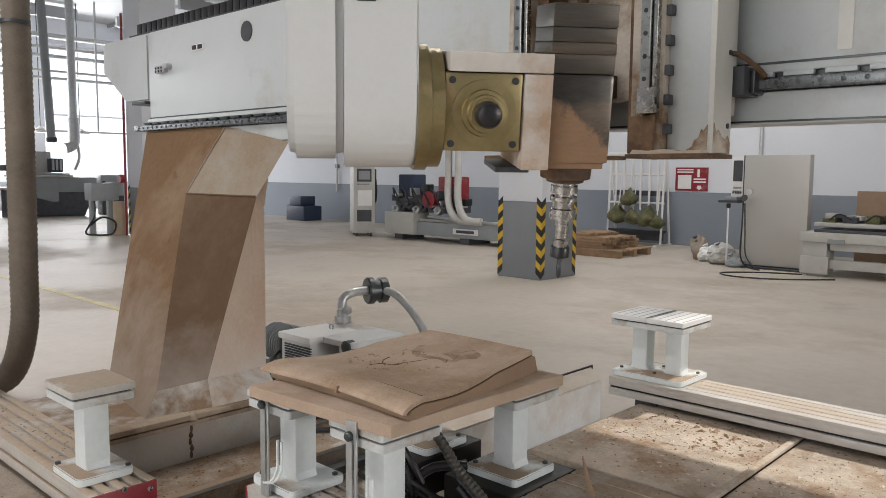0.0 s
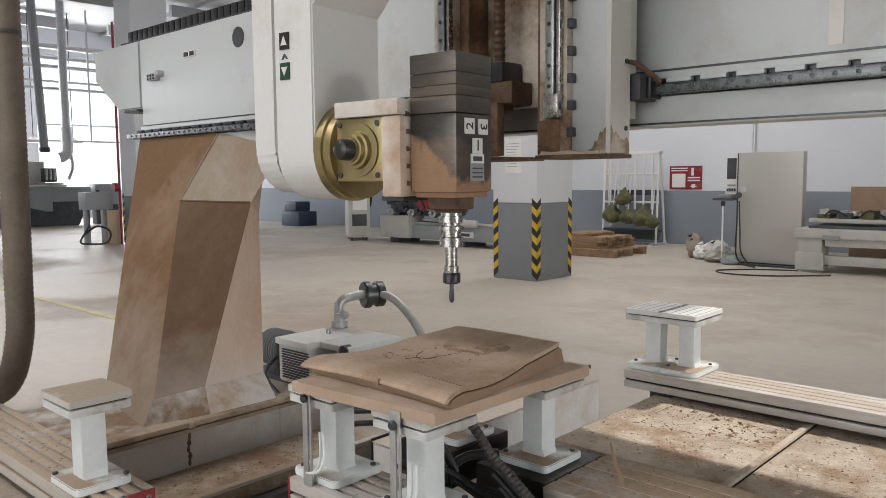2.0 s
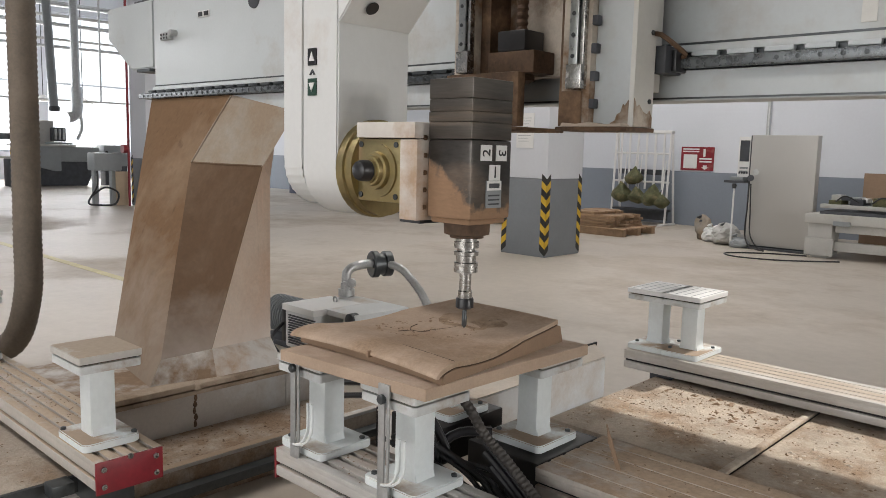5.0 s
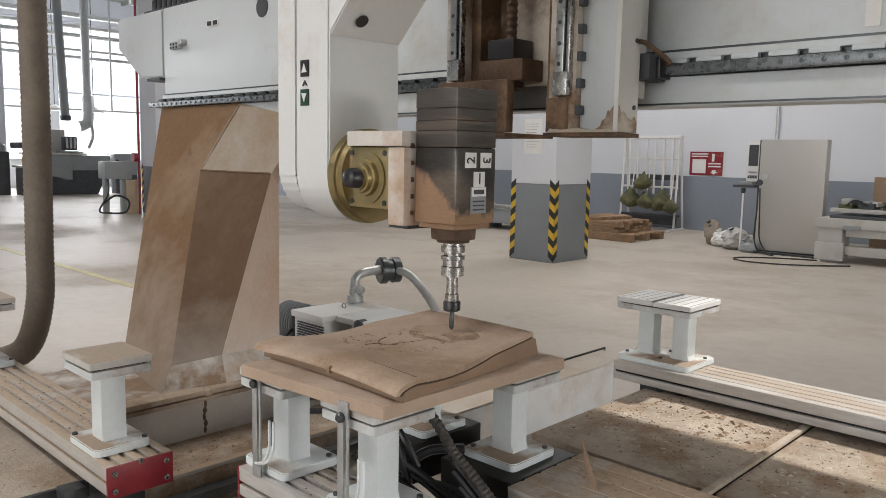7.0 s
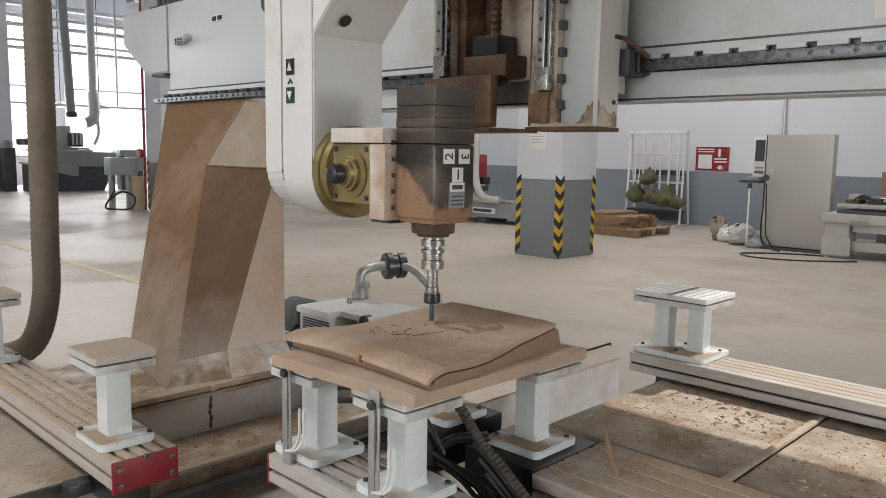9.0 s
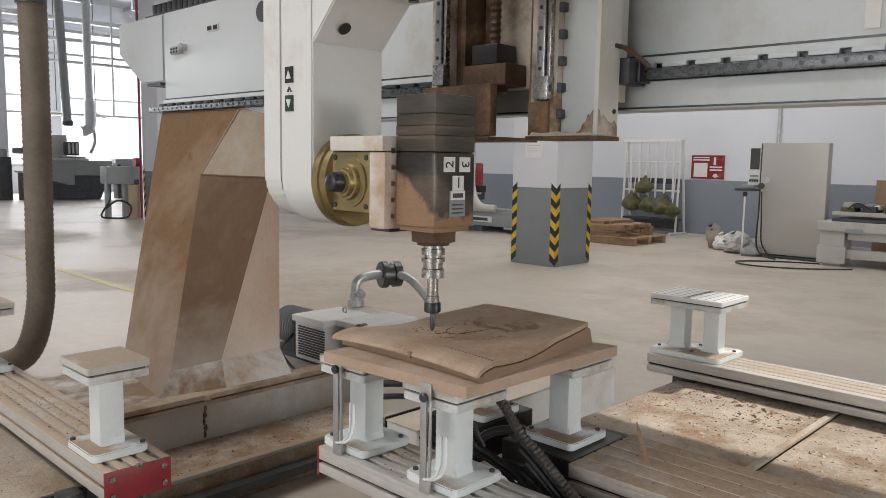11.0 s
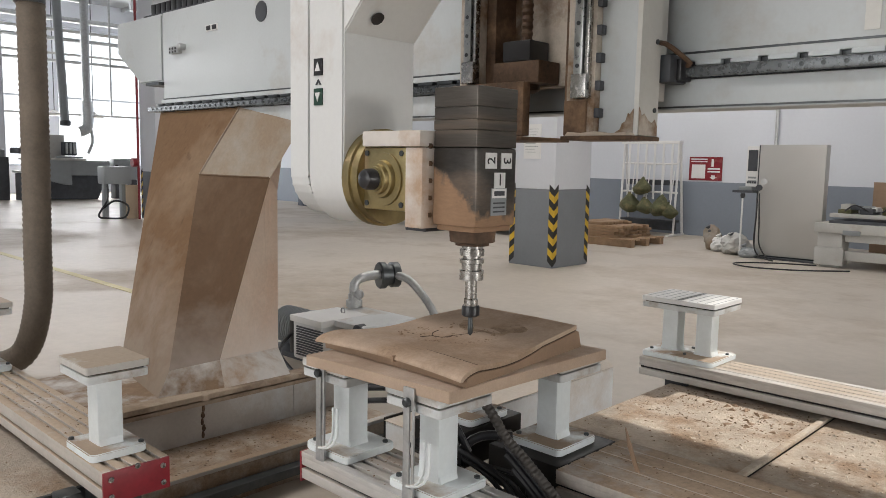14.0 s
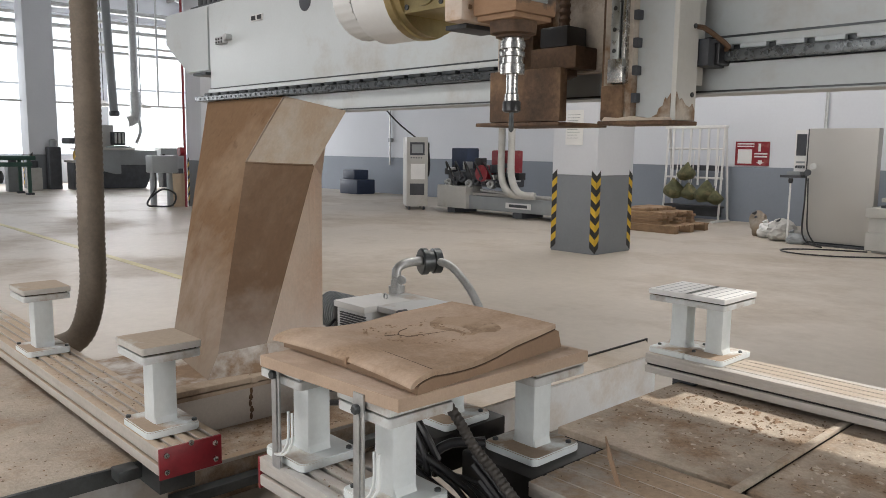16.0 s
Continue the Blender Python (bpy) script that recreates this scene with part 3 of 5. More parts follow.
part("weld_lump", lathe(B(), (-3.18, 1.746, 0.335), "z", [(0, 0.008), (0.014, 0.026), (0.036, 0.024), (0.048, 0.008)], 10), DUSTY_LIP, bed)
base = thing("guard_panel", (-2.5, 3.2, 0), "low white steel guard box with dusty top behind the table", "guard panel")
plan = [(-2.405, 2.35), (-2.405, 4.0), (-2.615, 4.22), (-2.615, 2.35)]
part("body", prism(B(), plan, "z", 0, 0.247, 0.006), GUARD, base)
part("top_sheet", prism(B(), [(x, y - 0.004) for x, y in plan], "z", 0.2475, 0.2515), FLOOR_DUST, base, "top covered in pale dust")
part("back_edge", box(B(), -2.624, -2.616, 2.35, 4.24, 0, 0.262), UNDER, base, "dark back edge")


# ---- tables ----
def tbeam(parent, xl, xr, y0, y1, end, metal=BEAM_ALU, packed=False):
    """A slotted clamping beam from xl to xr, its top at z 0.62; end: x of the red end plate."""
    bm = B()
    box(bm, xl, xr, y0, y1, 0.54, 0.570, 0.004)
    box(bm, xl, xr, y0, y1, 0.580, 0.606, 0.004)
    n = 5
    w = (y1 - y0 - 0.016 * (n - 1)) / n
    ob = part("beam", bm, metal, parent)
    part("side_slot", box(B(), xl + 0.002, xr, y0 + 0.014, y1 - 0.014, 0.568, 0.582), BLACK, ob)
    for i in range(n):
        y = y0 + i * (w + 0.016)
        part("strip", box(B(), xl, xr, y, y + w, 0.604, 0.62, 0.002), metal, ob)
    if packed:
        part("packed_dust", box(B(), xl + 0.002, xr, y0 + 0.006, y1 - 0.006, 0.606, 0.611 if metal is BEAM_ALU else 0.6178), metal, ob, "sawdust packed into the slots")
    if end is not None:
        s = 0.008 if end == xr else -0.008
        pl = part("end_plate", box(B(), min(end, end + s), max(end, end + s), y0, y1, 0.53, 0.618, 0.001), RED, parent, "red painted end plate")
        k = math.copysign(1, s)
        for yy, zz in ((y0 + 0.02, 0.55), (y0 + 0.02, 0.598), (y1 - 0.02, 0.55), (y1 - 0.02, 0.598), ((y0 + y1) / 2, 0.617)):
            part("screw", lathe(B(), (end + s, yy, zz), (k, 0, 0), [(0, 0.008), (0.004, 0.008), (0.006, 0.005)], 10), STEEL, pl)


left_table = thing("machine_table", (-3.5, 0.85, 0), "parked clamping table with slotted aluminium beam and sawdust tray", "machine table")
tbeam(left_table, -6.0, -2.005, 0.80, 0.985, -2.005, BEAM_ALU, True)
part("tray", box(B(), -6.0, -2.24, 0.10, 0.86, 0.47, 0.50, 0.004), SHEET, left_table, "tray covered in sawdust")
part("tray_edge", box(B(), -2.24, -2.225, 0.10, 0.86, 0.455, 0.503), DARKSTEEL, left_table)
part("frame", box(B(), -6.0, -2.3, 0.2, 0.95, 0.2, 0.45, 0.006), BED, left_table)
part("bracket", box(B(), -2.20, -2.14, 0.74, 0.80, 0.49, 0.525, 0.004), DARKSTEEL, left_table)
part("under_rail", box(B(), -2.6, -2.1, 0.84, 0.95, 0.44, 0.526, 0.004), DARKSTEEL, left_table)
for x in (-5.6, -3.2):
    part("leg", box(B(), x, x + 0.2, 0.3, 0.9, 0, 0.2, 0.006), BED, left_table)


def stand(x0, x1, y0, y1, label, group, two=False, paint=STAND):
    """A clamping stand on a beam: foot plate, square post, head plate with rubber gasket, and pad."""
    cx, cy = (x0 + x1) / 2, (y0 + y1) / 2
    s = thing("clamping_stand", (cx, cy, 0.62), label, "clamping stand", group)
    for xx in ((x0 + (x1 - x0) * 0.27, x0 + (x1 - x0) * 0.76) if two else (cx,)):
        h = 0.085 if not two else 0.075
        bm = prism(B(), rounded(xx - h - 0.01, xx + h + 0.01, y0 + 0.002, y1 - 0.002, 0.02), "z", 0.62, 0.643, 0.003)
        part("foot", bm, paint, s)
        for a, b in ((-1, -1), (1, 1)):
            part("bolt", lathe(B(), (xx + a * (h - 0.01), cy + b * 0.068, 0.643), "z", [(0, 0.008), (0.006, 0.008), (0.008, 0.005)], 8), DARKSTEEL, s)
        w = 0.036
        bm = B()
        box(bm, xx - w, xx + w, cy - w, cy + w, 0.64, 0.846, 0.007)
        prism(bm, [(xx - w - 0.006, 0.643), (xx + w + 0.006, 0.643), (xx + w, 0.662), (xx - w, 0.662)], "y", cy - w + 0.004, cy + w - 0.004)
        part("post", bm, paint, s)
        part("head_plate", prism(B(), rounded(xx - h - 0.012, xx + h + 0.012, y0 - 0.004, y1 + 0.004, 0.01, 3), "z", 0.84, 0.862, 0.0015), HEAD_DUST, s)
        part("gasket", box(B(), xx - h, xx + h, y0 + 0.006, y1 - 0.006, 0.861, 0.869), RUBBER, s, "black rubber gasket")
        pad = part("pad", prism(B(), rounded(xx - h - 0.014, xx + h + 0.014, y0 - 0.006, y1 + 0.006, 0.008, 3), "z", 0.868, 0.888, 0.0015), SIGN_WHITE if two else (PAD if paint is STAND else HEAD_DUST), s)
        if two:
            for i in range(5):
                px = xx - h + 0.005 + i * 0.036
                part("groove", box(B(), px, px + 0.004, y0 + 0.01, y1 - 0.01, 0.8865, 0.8886), GREY, pad)
    return s


def clamp(parent, x, y):
    """A flat steel clamp: slotted upright strap with a screw, on the near side of a stand."""
    bm = B()
    box(bm, x - 0.018, x + 0.004, y - 0.006, y, 0.62, 0.90, 0.002)
    box(bm, x + 0.012, x + 0.020, y - 0.006, y, 0.62, 0.88, 0.002)
    box(bm, x - 0.018, x + 0.02, y - 0.007, y, 0.86, 0.905, 0.003)
    box(bm, x - 0.018, x + 0.02, y - 0.007, y, 0.615, 0.65, 0.003)
    c = part("clamp_strap", bm, PIPE_ALU, parent, "galvanised slotted clamp strap")
    part("screw", lathe(B(), (x, y - 0.004, 0.868), (0, -1, 0), [(0, 0.012), (0.012, 0.012), (0.016, 0.008)], 10), DARKSTEEL, c)
    for k in range(2):
        q = y - 0.008
        part("air_pipe", tube(B(), [(x + 0.05 + k * 0.018, q + 0.01, 0.78), (x + 0.05 + k * 0.018, q + 0.008, 0.70), (x + 0.03 + k * 0.01, q, 0.665), (x + 0.0, q, 0.655)], 0.0036, 8), STAND_CLEAN, c)


PARKED = "pale painted clamping stand with dusty pad, on a parked beam"
stand(-2.28, -2.065, 0.80, 0.965, PARKED, "clamping stands")
stand(-3.42, -3.205, 0.80, 0.965, PARKED, "clamping stands")

# everything below to the next rule travels with the working table
riders = []
table = thing("machine_table", (-0.5, 2.3, 0), "working clamping table with slotted beams and sawdust sheet", "machine table")
riders.append(table)
tbeam(table, -1.775, 2.5, 1.355, 1.565, -1.775, CLEAN_ALU)
tbeam(table, -1.19, 2.5, 1.78, 2.12, None, DUSTBEAM, True)
# blocks, frame and slide are coloured near black for the shade below
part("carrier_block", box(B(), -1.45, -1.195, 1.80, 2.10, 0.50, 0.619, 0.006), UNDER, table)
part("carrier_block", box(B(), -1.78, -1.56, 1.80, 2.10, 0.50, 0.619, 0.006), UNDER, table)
tbeam(table, -1.69, 2.5, 3.10, 3.33, None, CLEAN_ALU, True)
part("beam_bracket", box(B(), -1.58, -1.48, 3.13, 3.30, 0.44, 0.54, 0.006), DARK, table)
part("sheet", box(B(), -1.555, -0.92, 2.36, 3.28, 0.495, 0.52, 0.004), SHEET_DARK, table, "sheet buried in sawdust and chips")
part("sheet", box(B(), -0.895, 2.5, 2.36, 3.28, 0.495, 0.518, 0.004), SHEET_DARK, table, "sheet buried in sawdust and chips")
part("batten", box(B(), -0.92, -0.896, 2.2, 3.13, 0.52, 0.533, 0.003), SHEET, table)
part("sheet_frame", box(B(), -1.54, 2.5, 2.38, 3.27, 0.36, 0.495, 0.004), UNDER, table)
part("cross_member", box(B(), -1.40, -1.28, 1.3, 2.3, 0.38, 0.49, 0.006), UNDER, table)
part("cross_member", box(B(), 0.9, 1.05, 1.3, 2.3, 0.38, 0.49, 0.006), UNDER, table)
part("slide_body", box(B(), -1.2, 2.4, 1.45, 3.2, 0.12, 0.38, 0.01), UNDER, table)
# pan added to hide the lit floor between the hoses
part("belly_pan", box(B(), -1.76, 1.0, 1.56, 1.79, 0.40, 0.43, 0.004), UNDER, table, "near-black pan added to darken the gap under the hoses")
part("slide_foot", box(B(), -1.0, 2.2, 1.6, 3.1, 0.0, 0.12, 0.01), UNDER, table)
WORKS = "pale painted clamping stand with dusty head, under the board"
for x0, x1, y0, y1 in ((-1.79, -1.60, 1.375, 1.565), (-1.435, -1.245, 1.375, 1.565)):
    s_ = stand(x0, x1, y0, y1, WORKS, "clamping stands", paint=STAND_CLEAN)
    clamp(s_, x0 + 0.1, y0 - 0.014)
    riders.append(s_)
riders.append(stand(-1.425, -1.225, 1.85, 2.05, WORKS, "clamping stands"))
riders.append(stand(-1.76, -1.57, 1.85, 2.05, WORKS, "clamping stands"))
riders.append(stand(-1.70, -1.38, 3.125, 3.385, "pair of pale posts with a ribbed white head on a beam", "clamping stands", two=True))

board = thing("carrier_board", (-1.45, 1.68, 0.888), "thick brown fibreboard carrier clamped on stands", "board")
poly = [(-1.208, 1.368), (-1.19, 2.013), (-1.70, 1.985), (-1.718, 1.330)]
part("panel", prism(B(), poly, "z", 0.888, 0.918, 0.0015), MDF, board)
riders.append(board)

# the seat blank: a moulded panel over a profiled block, both drawn out along x
blank = thing("seat_blank", (-1.5, 1.72, 0.918), "moulded fibreboard seat blank, rounded front, carved outline on top", "workpiece")
riders.append(blank)


NOSE, BACK = 1.395, 1.955
ROLL, LIP = 0.078, 0.937


def top_z(y):
    """Height of the blank's top over its depth: rolled nose, dip, rise to the back."""
    u = max(0.0, (y - NOSE - ROLL) / (BACK - NOSE - ROLL))
    z = 0.963 - 0.011 * math.sin(math.pi * min(1.0, u / 0.62)) + 0.024 * u * u
    if y < NOSE + ROLL:
        z = LIP + (0.963 - LIP) * math.sqrt(max(0.0, 1 - ((NOSE + ROLL - y) / ROLL) ** 2))
    return z


def surf(x, y):
    """Height of the arched top at a place on the blank."""
    f, u = (y - NOSE) / (BACK - NOSE), (x + 1.765) / 0.565
    arch = max(0.0, 1 - (2 * u - 1) ** 2)
    return top_z(y) + 0.007 * arch * max(0.0, 1 - 1.6 * f) + 0.006 * arch * max(0.0, f - 0.6)


def outline(inset):
    """The panel's outline in the y-z plane from its lip over the nose to the back, moved inwards."""
    pts = []
    for i in range(13):
        a = math.pi / 2 * i / 12
        pts.append(Vector((NOSE + ROLL * (1 - math.cos(a)), LIP + (0.963 - LIP) * math.sin(a))))
    y0 = NOSE + ROLL
    pts += [Vector((y0 + (BACK - y0) * i / 30, top_z(y0 + (BACK - y0) * i / 30))) for i in range(1, 31)]
    out = []
    for k, p in enumerate(pts):
        t = pts[min(k + 1, len(pts) - 1)] - pts[max(k - 1, 0)]
        nrm = Vector((t.y, -t.x)).normalized()
        out.append((p.x + nrm.x * inset, p.y + nrm.y * inset))
    return out


XA, XB = -1.765, -1.200


def seat_body(poly, xa, xb, steps=14):
    """A profile in the y-z plane drawn out along x; the seat narrows to the back and its front edge arches."""
    bm = B()
    rows = [[bm.verts.new((xa + (xb - xa) * i / steps, y, z)) for y, z in poly] for i in range(steps + 1)]
    k = len(poly)
    for a, b in zip(rows, rows[1:]):
        for i in range(k):
            bm.faces.new((a[i], a[(i + 1) % k], b[(i + 1) % k], b[i])).smooth = True
    bm.faces.new(rows[0]), bm.faces.new(rows[-1])
    for v in bm.verts:
        f = (v.co.y - NOSE) / (BACK - NOSE)
        u = (v.co.x - XA) / (XB - XA)
        arch = max(0.0, 1 - (2 * u - 1) ** 2)
        v.co.y += 0.010 * arch * max(0.0, 1 - 2 * f)
        if v.co.z > 0.9185:
            v.co.z += 0.007 * arch * max(0.0, 1 - 1.6 * f) + 0.006 * arch * max(0.0, f - 0.6)
        a, b = XA + 0.105 * f, XB - 0.058 * f
        v.co.x = a + (v.co.x - XA) / (XB - XA) * (b - a)
    return bm


part("moulded_panel", seat_body(outline(0) + outline(0.012)[::-1], XA, XB), TOP_MDF, blank, "thin curved top panel dusted brown")
part("saw_cut", seat_body(outline(0.0122)[1:] + outline(0.0163)[1:][::-1], XA + 0.004, XB - 0.003), GROOVE, blank, "dark gap between panel and block")
inner = [(y, z) for y, z in outline(0.0165) if y > NOSE + 0.0245 and z > 0.932]
part("block", seat_body([(NOSE + 0.024, 0.918), (NOSE + 0.024, 0.930)] + inner + [(BACK + 0.016, 0.965), (BACK + 0.032, 0.918)], XA + 0.012, XB), MDF_EDGE, blank, "darker machined block under the panel")
part("scribed_line", tube(B(), [(-1.50, NOSE + 0.09, top_z(NOSE + 0.09) + 0.0048), (-1.36, NOSE + 0.082, top_z(NOSE + 0.082) + 0.0042), (-1.215, NOSE + 0.078, top_z(NOSE + 0.078))], 0.0012, 6), GROOVE, blank)
# dark patch painted where the head and carriage shade the blank
shade_pts = []
for k in range(22):
    a = 2 * math.pi * k / 22
    r_ = 1 + 0.28 * noise.noise(Vector((math.cos(a) * 1.7, math.sin(a) * 1.7, 0.4)))
    shade_pts.append((-1.44 + 0.11 * r_ * math.cos(a), 1.80 + 0.065 * r_ * math.sin(a)))
bm = B()
rim = [bm.verts.new((x, y, surf(x, y) + 0.0004)) for x, y in shade_pts]
mid = bm.verts.new((-1.44, 1.80, surf(-1.44, 1.80) + 0.0016))
for a, b in zip(rim, rim[1:] + rim[:1]):
    bm.faces.new((a, b, mid)).smooth = True
part("dust_drift", bm, BLANK_SHADE, blank, "dark brown patch painted for the shadow of head and carriage")
# scribed mark on top: a short fork and a fine line towards the back corner
for name_, pts in (("scribed_mark", [(-1.545, 1.60), (-1.53, 1.635), (-1.50, 1.64), (-1.485, 1.665)]), ("scribed_mark", [(-1.53, 1.635), (-1.555, 1.66), (-1.56, 1.69)]),
                   ("scribed_line", [(-1.50, 1.655), (-1.46, 1.72), (-1.42, 1.80), (-1.39, 1.86)])):
    part(name_, tube(B(), [(x, y, surf(x, y)) for x, y in pts], 0.0015 if name_ == "scribed_mark" else 0.0008, 6), GROOVE, blank)
part("edge_chip", box(B(), -1.452, -1.442, NOSE + 0.006, NOSE + 0.019, 0.938, 0.955, 0.002), MDF_EDGE, blank)


# ---- carriage, screw and head on the crossbeam ----
carriage = thing("axis_carriage", (-1.7, 2.3, 1.53), "white vertical carriage with rails, screw and rusty dust", "machine carriage")
part("column", box(B(), -1.425, -1.30, 2.13, 2.25, 1.545, 2.75, 0.004), WHITE, carriage)
part("cover_edge", prism(B(), [(-1.302, 2.131), (-1.287, 2.135), (-1.285, 2.25), (-1.302, 2.25)], "z", 1.545, 2.75), CREAM, carriage, "cream folded cover edge")
part("column_core", box(B(), -1.425, -1.31, 2.255, 2.335, 1.66, 2.75, 0.004), CREAM, carriage)
part("inner_plate", box(B(), -1.53, -1.425, 2.10, 2.25, 1.545, 2.75, 0.004), SPOTTED, carriage, "inner plate stained with dust")
part("inner_wall", box(B(), -1.545, -1.531, 2.11, 2.33, 1.545, 2.75, 0.003), RUST, carriage)
part("lower_plate", box(B(), -1.528, -1.448, 2.085, 2.099, 1.545, 1.655, 0.003), RUST, carriage, "brown dust-caked lower plate")
part("side_plate", box(B(), -2.0, -1.905, 2.10, 2.33, 1.545, 2.75, 0.004), SPOTTED, carriage)
part("inner_wall", box(B(), -1.903, -1.86, 2.13, 2.33, 1.73, 2.75, 0.003), RUST, carriage)
part("apron", box(B(), -1.999, -1.675, 2.06, 2.098, 1.545, 1.724, 0.004), RUST, carriage, "lower apron brown with dust")
part("foot_plate", box(B(), -1.535, -1.275, 2.08, 2.25, 1.53, 1.543, 0.003), RUST, carriage)
part("foot_plate", box(B(), -2.06, -1.672, 2.05, 2.33, 1.53, 1.543, 0.003), RUST, carriage)
part("back_plate", box(B(), -2.0, -1.47, 2.24, 2.30, 1.72, 2.75), SPOTTED, carriage, "pale back plate stained with rust")
part("dust_ledge", prism(B(), [(-1.52, 1.5435), (-1.29, 1.5435), (-1.30, 1.553), (-1.36, 1.550), (-1.41, 1.557), (-1.46, 1.552), (-1.51, 1.556)], "y", 2.083, 2.128), PALE_DUST, carriage)
for x, z0 in ((-1.468, 1.66), (-1.938, 1.73)):
    part("guide_rail", box(B(), x - 0.020, x + 0.012, 2.07, 2.10, z0, 2.75, 0.003), RAILSTEEL, carriage, "ground steel guide rail")
    part("rail_edge", box(B(), x + 0.016, x + 0.030, 2.078, 2.10, z0, 2.75, 0.002), STEEL, carriage)
    part("rail_end", box(B(), x - 0.024, x + 0.032, 2.064, 2.10, z0, z0 + 0.075, 0.003), STEEL, carriage, "bright end stop of the rail")
    for i in range(14):
        part("rail_screw", lathe(B(), (x - 0.004, 2.0695, z0 + 0.1 + i * 0.065), (0, -1, 0), [(0, 0.007), (0.002, 0.007)], 8), DARKSTEEL, carriage)
for i in range(12):
    part("cable_clip", box(B(), -1.432, -1.408, 2.102, 2.13, 1.60 + i * 0.085, 1.63 + i * 0.085, 0.004), DARK, carriage)
bm = B()
tube(bm, [(-1.76, 2.18, 1.72), (-1.76, 2.18, 2.2), (-1.76, 2.18, 2.75)], 0.017, 10, 0.004, 0.012)
part("ball_screw", bm, RUST, carriage)
part("screw_bearing", box(B(), -1.86, -1.66, 2.12, 2.24, 1.725, 1.80, 0.006), RUST, carriage)
part("bearing_cap", box(B(), -1.82, -1.70, 2.12, 2.23, 1.80, 1.87, 0.008), BLACK, carriage)
part("bearing_nose", lathe(B(), (-1.76, 2.18, 1.725), (0, 0, -1), [(0, 0.05), (0.02, 0.05), (0.03, 0.03)], 16), RUST, carriage)
part("dust_scab", prism(B(), [(-1.365, 1.545), (-1.3, 1.545), (-1.3, 1.625), (-1.312, 1.607), (-1.318, 1.613), (-1.326, 1.588), (-1.338, 1.582), (-1.345, 1.563), (-1.36, 1.556)], "y", 2.126, 2.1295), SPOTTED, carriage)
part("dust_scab", prism(B(), [(2.135, 1.545), (2.245, 1.545), (2.245, 1.576), (2.23, 1.597), (2.215, 1.585), (2.19, 1.592), (2.165, 1.612), (2.15, 1.604), (2.135, 1.63)], "x", -1.2855, -1.283), SPOTTED, carriage)
part("slide_seal", box(B(), -1.305, -1.29, 2.25, 2.26, 1.72, 1.80, 0.002), TEAL, carriage, "teal seal of the slide block")
part("slide_block", box(B(), -1.305, -1.255, 2.26, 2.37, 1.715, 1.80, 0.006), DARK, carriage)
part("slide_wiper", box(B(), -1.256, -1.240, 2.30, 2.375, 1.722, 1.79, 0.004), BLACK, carriage)
part("lube_pipe", tube(B(), [(-1.30, 2.25, 1.835), (-1.265, 2.24, 1.83), (-1.235, 2.28, 1.80), (-1.22, 2.32, 1.775), (-1.245, 2.34, 1.77)], 0.008, 8), RUST, carriage)
for z in (1.835, 1.625):
    part("screw", lathe(B(), (-1.286, 2.225, z), (1, 0, 0), [(0, 0.008), (0.005, 0.008)], 8), DARKSTEEL, carriage)

HX, HY, HZ = -1.412, 1.528, 1.06
PX, PY = -1.428, 1.574  # the axis about which the head turns
head = thing("spindle_head", (PX, PY, HZ), "white swivel arm carrying a gold flange and steel spindle", "machine head")
# arm: a housing half round about the tilt axis, with an end cap, chamfered out to the top plate


def housing(y0, y1, z):
    r, m = (y1 - y0) / 2, (y0 + y1) / 2
    return [(y0, 2.35)] + [(m - r * math.cos(k * math.pi / 16), z - r * math.sin(k * math.pi / 16)) for k in range(17)] + [(y1, 2.35)]


bm = B()
prism(bm, housing(1.39, 1.665, 1.40), "x", -1.945, -1.786, 0.005)
prism(bm, [(-1.786, 1.80), (-1.66, 1.93), (-1.20, 1.93), (-1.20, 2.35), (-1.786, 2.35)], "y", 1.391, 1.664, 0.004)
part("arm", bm, ARM_WHITE, head, "white cast arm with a half-round lower end")
part("arm_cap", prism(B(), housing(1.398, 1.657, 1.41), "x", -2.065, -1.946, 0.016), ARM_WHITE, head, "white end cap of the arm")
for z, mname in ((1.715, BLACK), (1.63, PLATE_GREEN)):
    m_ = part("mark_plate", box(B(), -1.917, -1.878, 1.386, 1.392, z - 0.024, z + 0.024), mname, head)
    d = 1 if z > 1.7 else -1
    part("arrow", prism(B(), [(-1.91, z - d * 0.012), (-1.885, z - d * 0.012), (-1.8975, z + d * 0.014)], "y", 1.384, 1.3865), SIGN_WHITE, m_)
part("chevron", prism(B(), [(-1.91, 1.664), (-1.8975, 1.68), (-1.885, 1.664), (-1.890, 1.664), (-1.8975, 1.673), (-1.905, 1.664)], "y", 1.386, 1.392), DARK, head)
for x, y in ((-1.60, 1.44), (-1.60, 1.62), (-1.46, 1.44), (-1.46, 1.62), (-1.35, 1.53)):
    part("bolt_hole", lathe(B(), (x, y, 1.926), "z", [(0, 0.016), (0.006, 0.016)], 14), BLACK, head)
part("bolt_hole", lathe(B(), (-1.735, 1.47, 1.845), (0.7, 0, -0.7), [(0, 0.02), (0.004, 0.02)], 14), BLACK, head)

AZ = 1.40
pv = (HX, HY, AZ)
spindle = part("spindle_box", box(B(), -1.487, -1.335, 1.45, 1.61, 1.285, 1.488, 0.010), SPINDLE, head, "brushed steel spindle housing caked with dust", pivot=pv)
spindle["at"] = pv
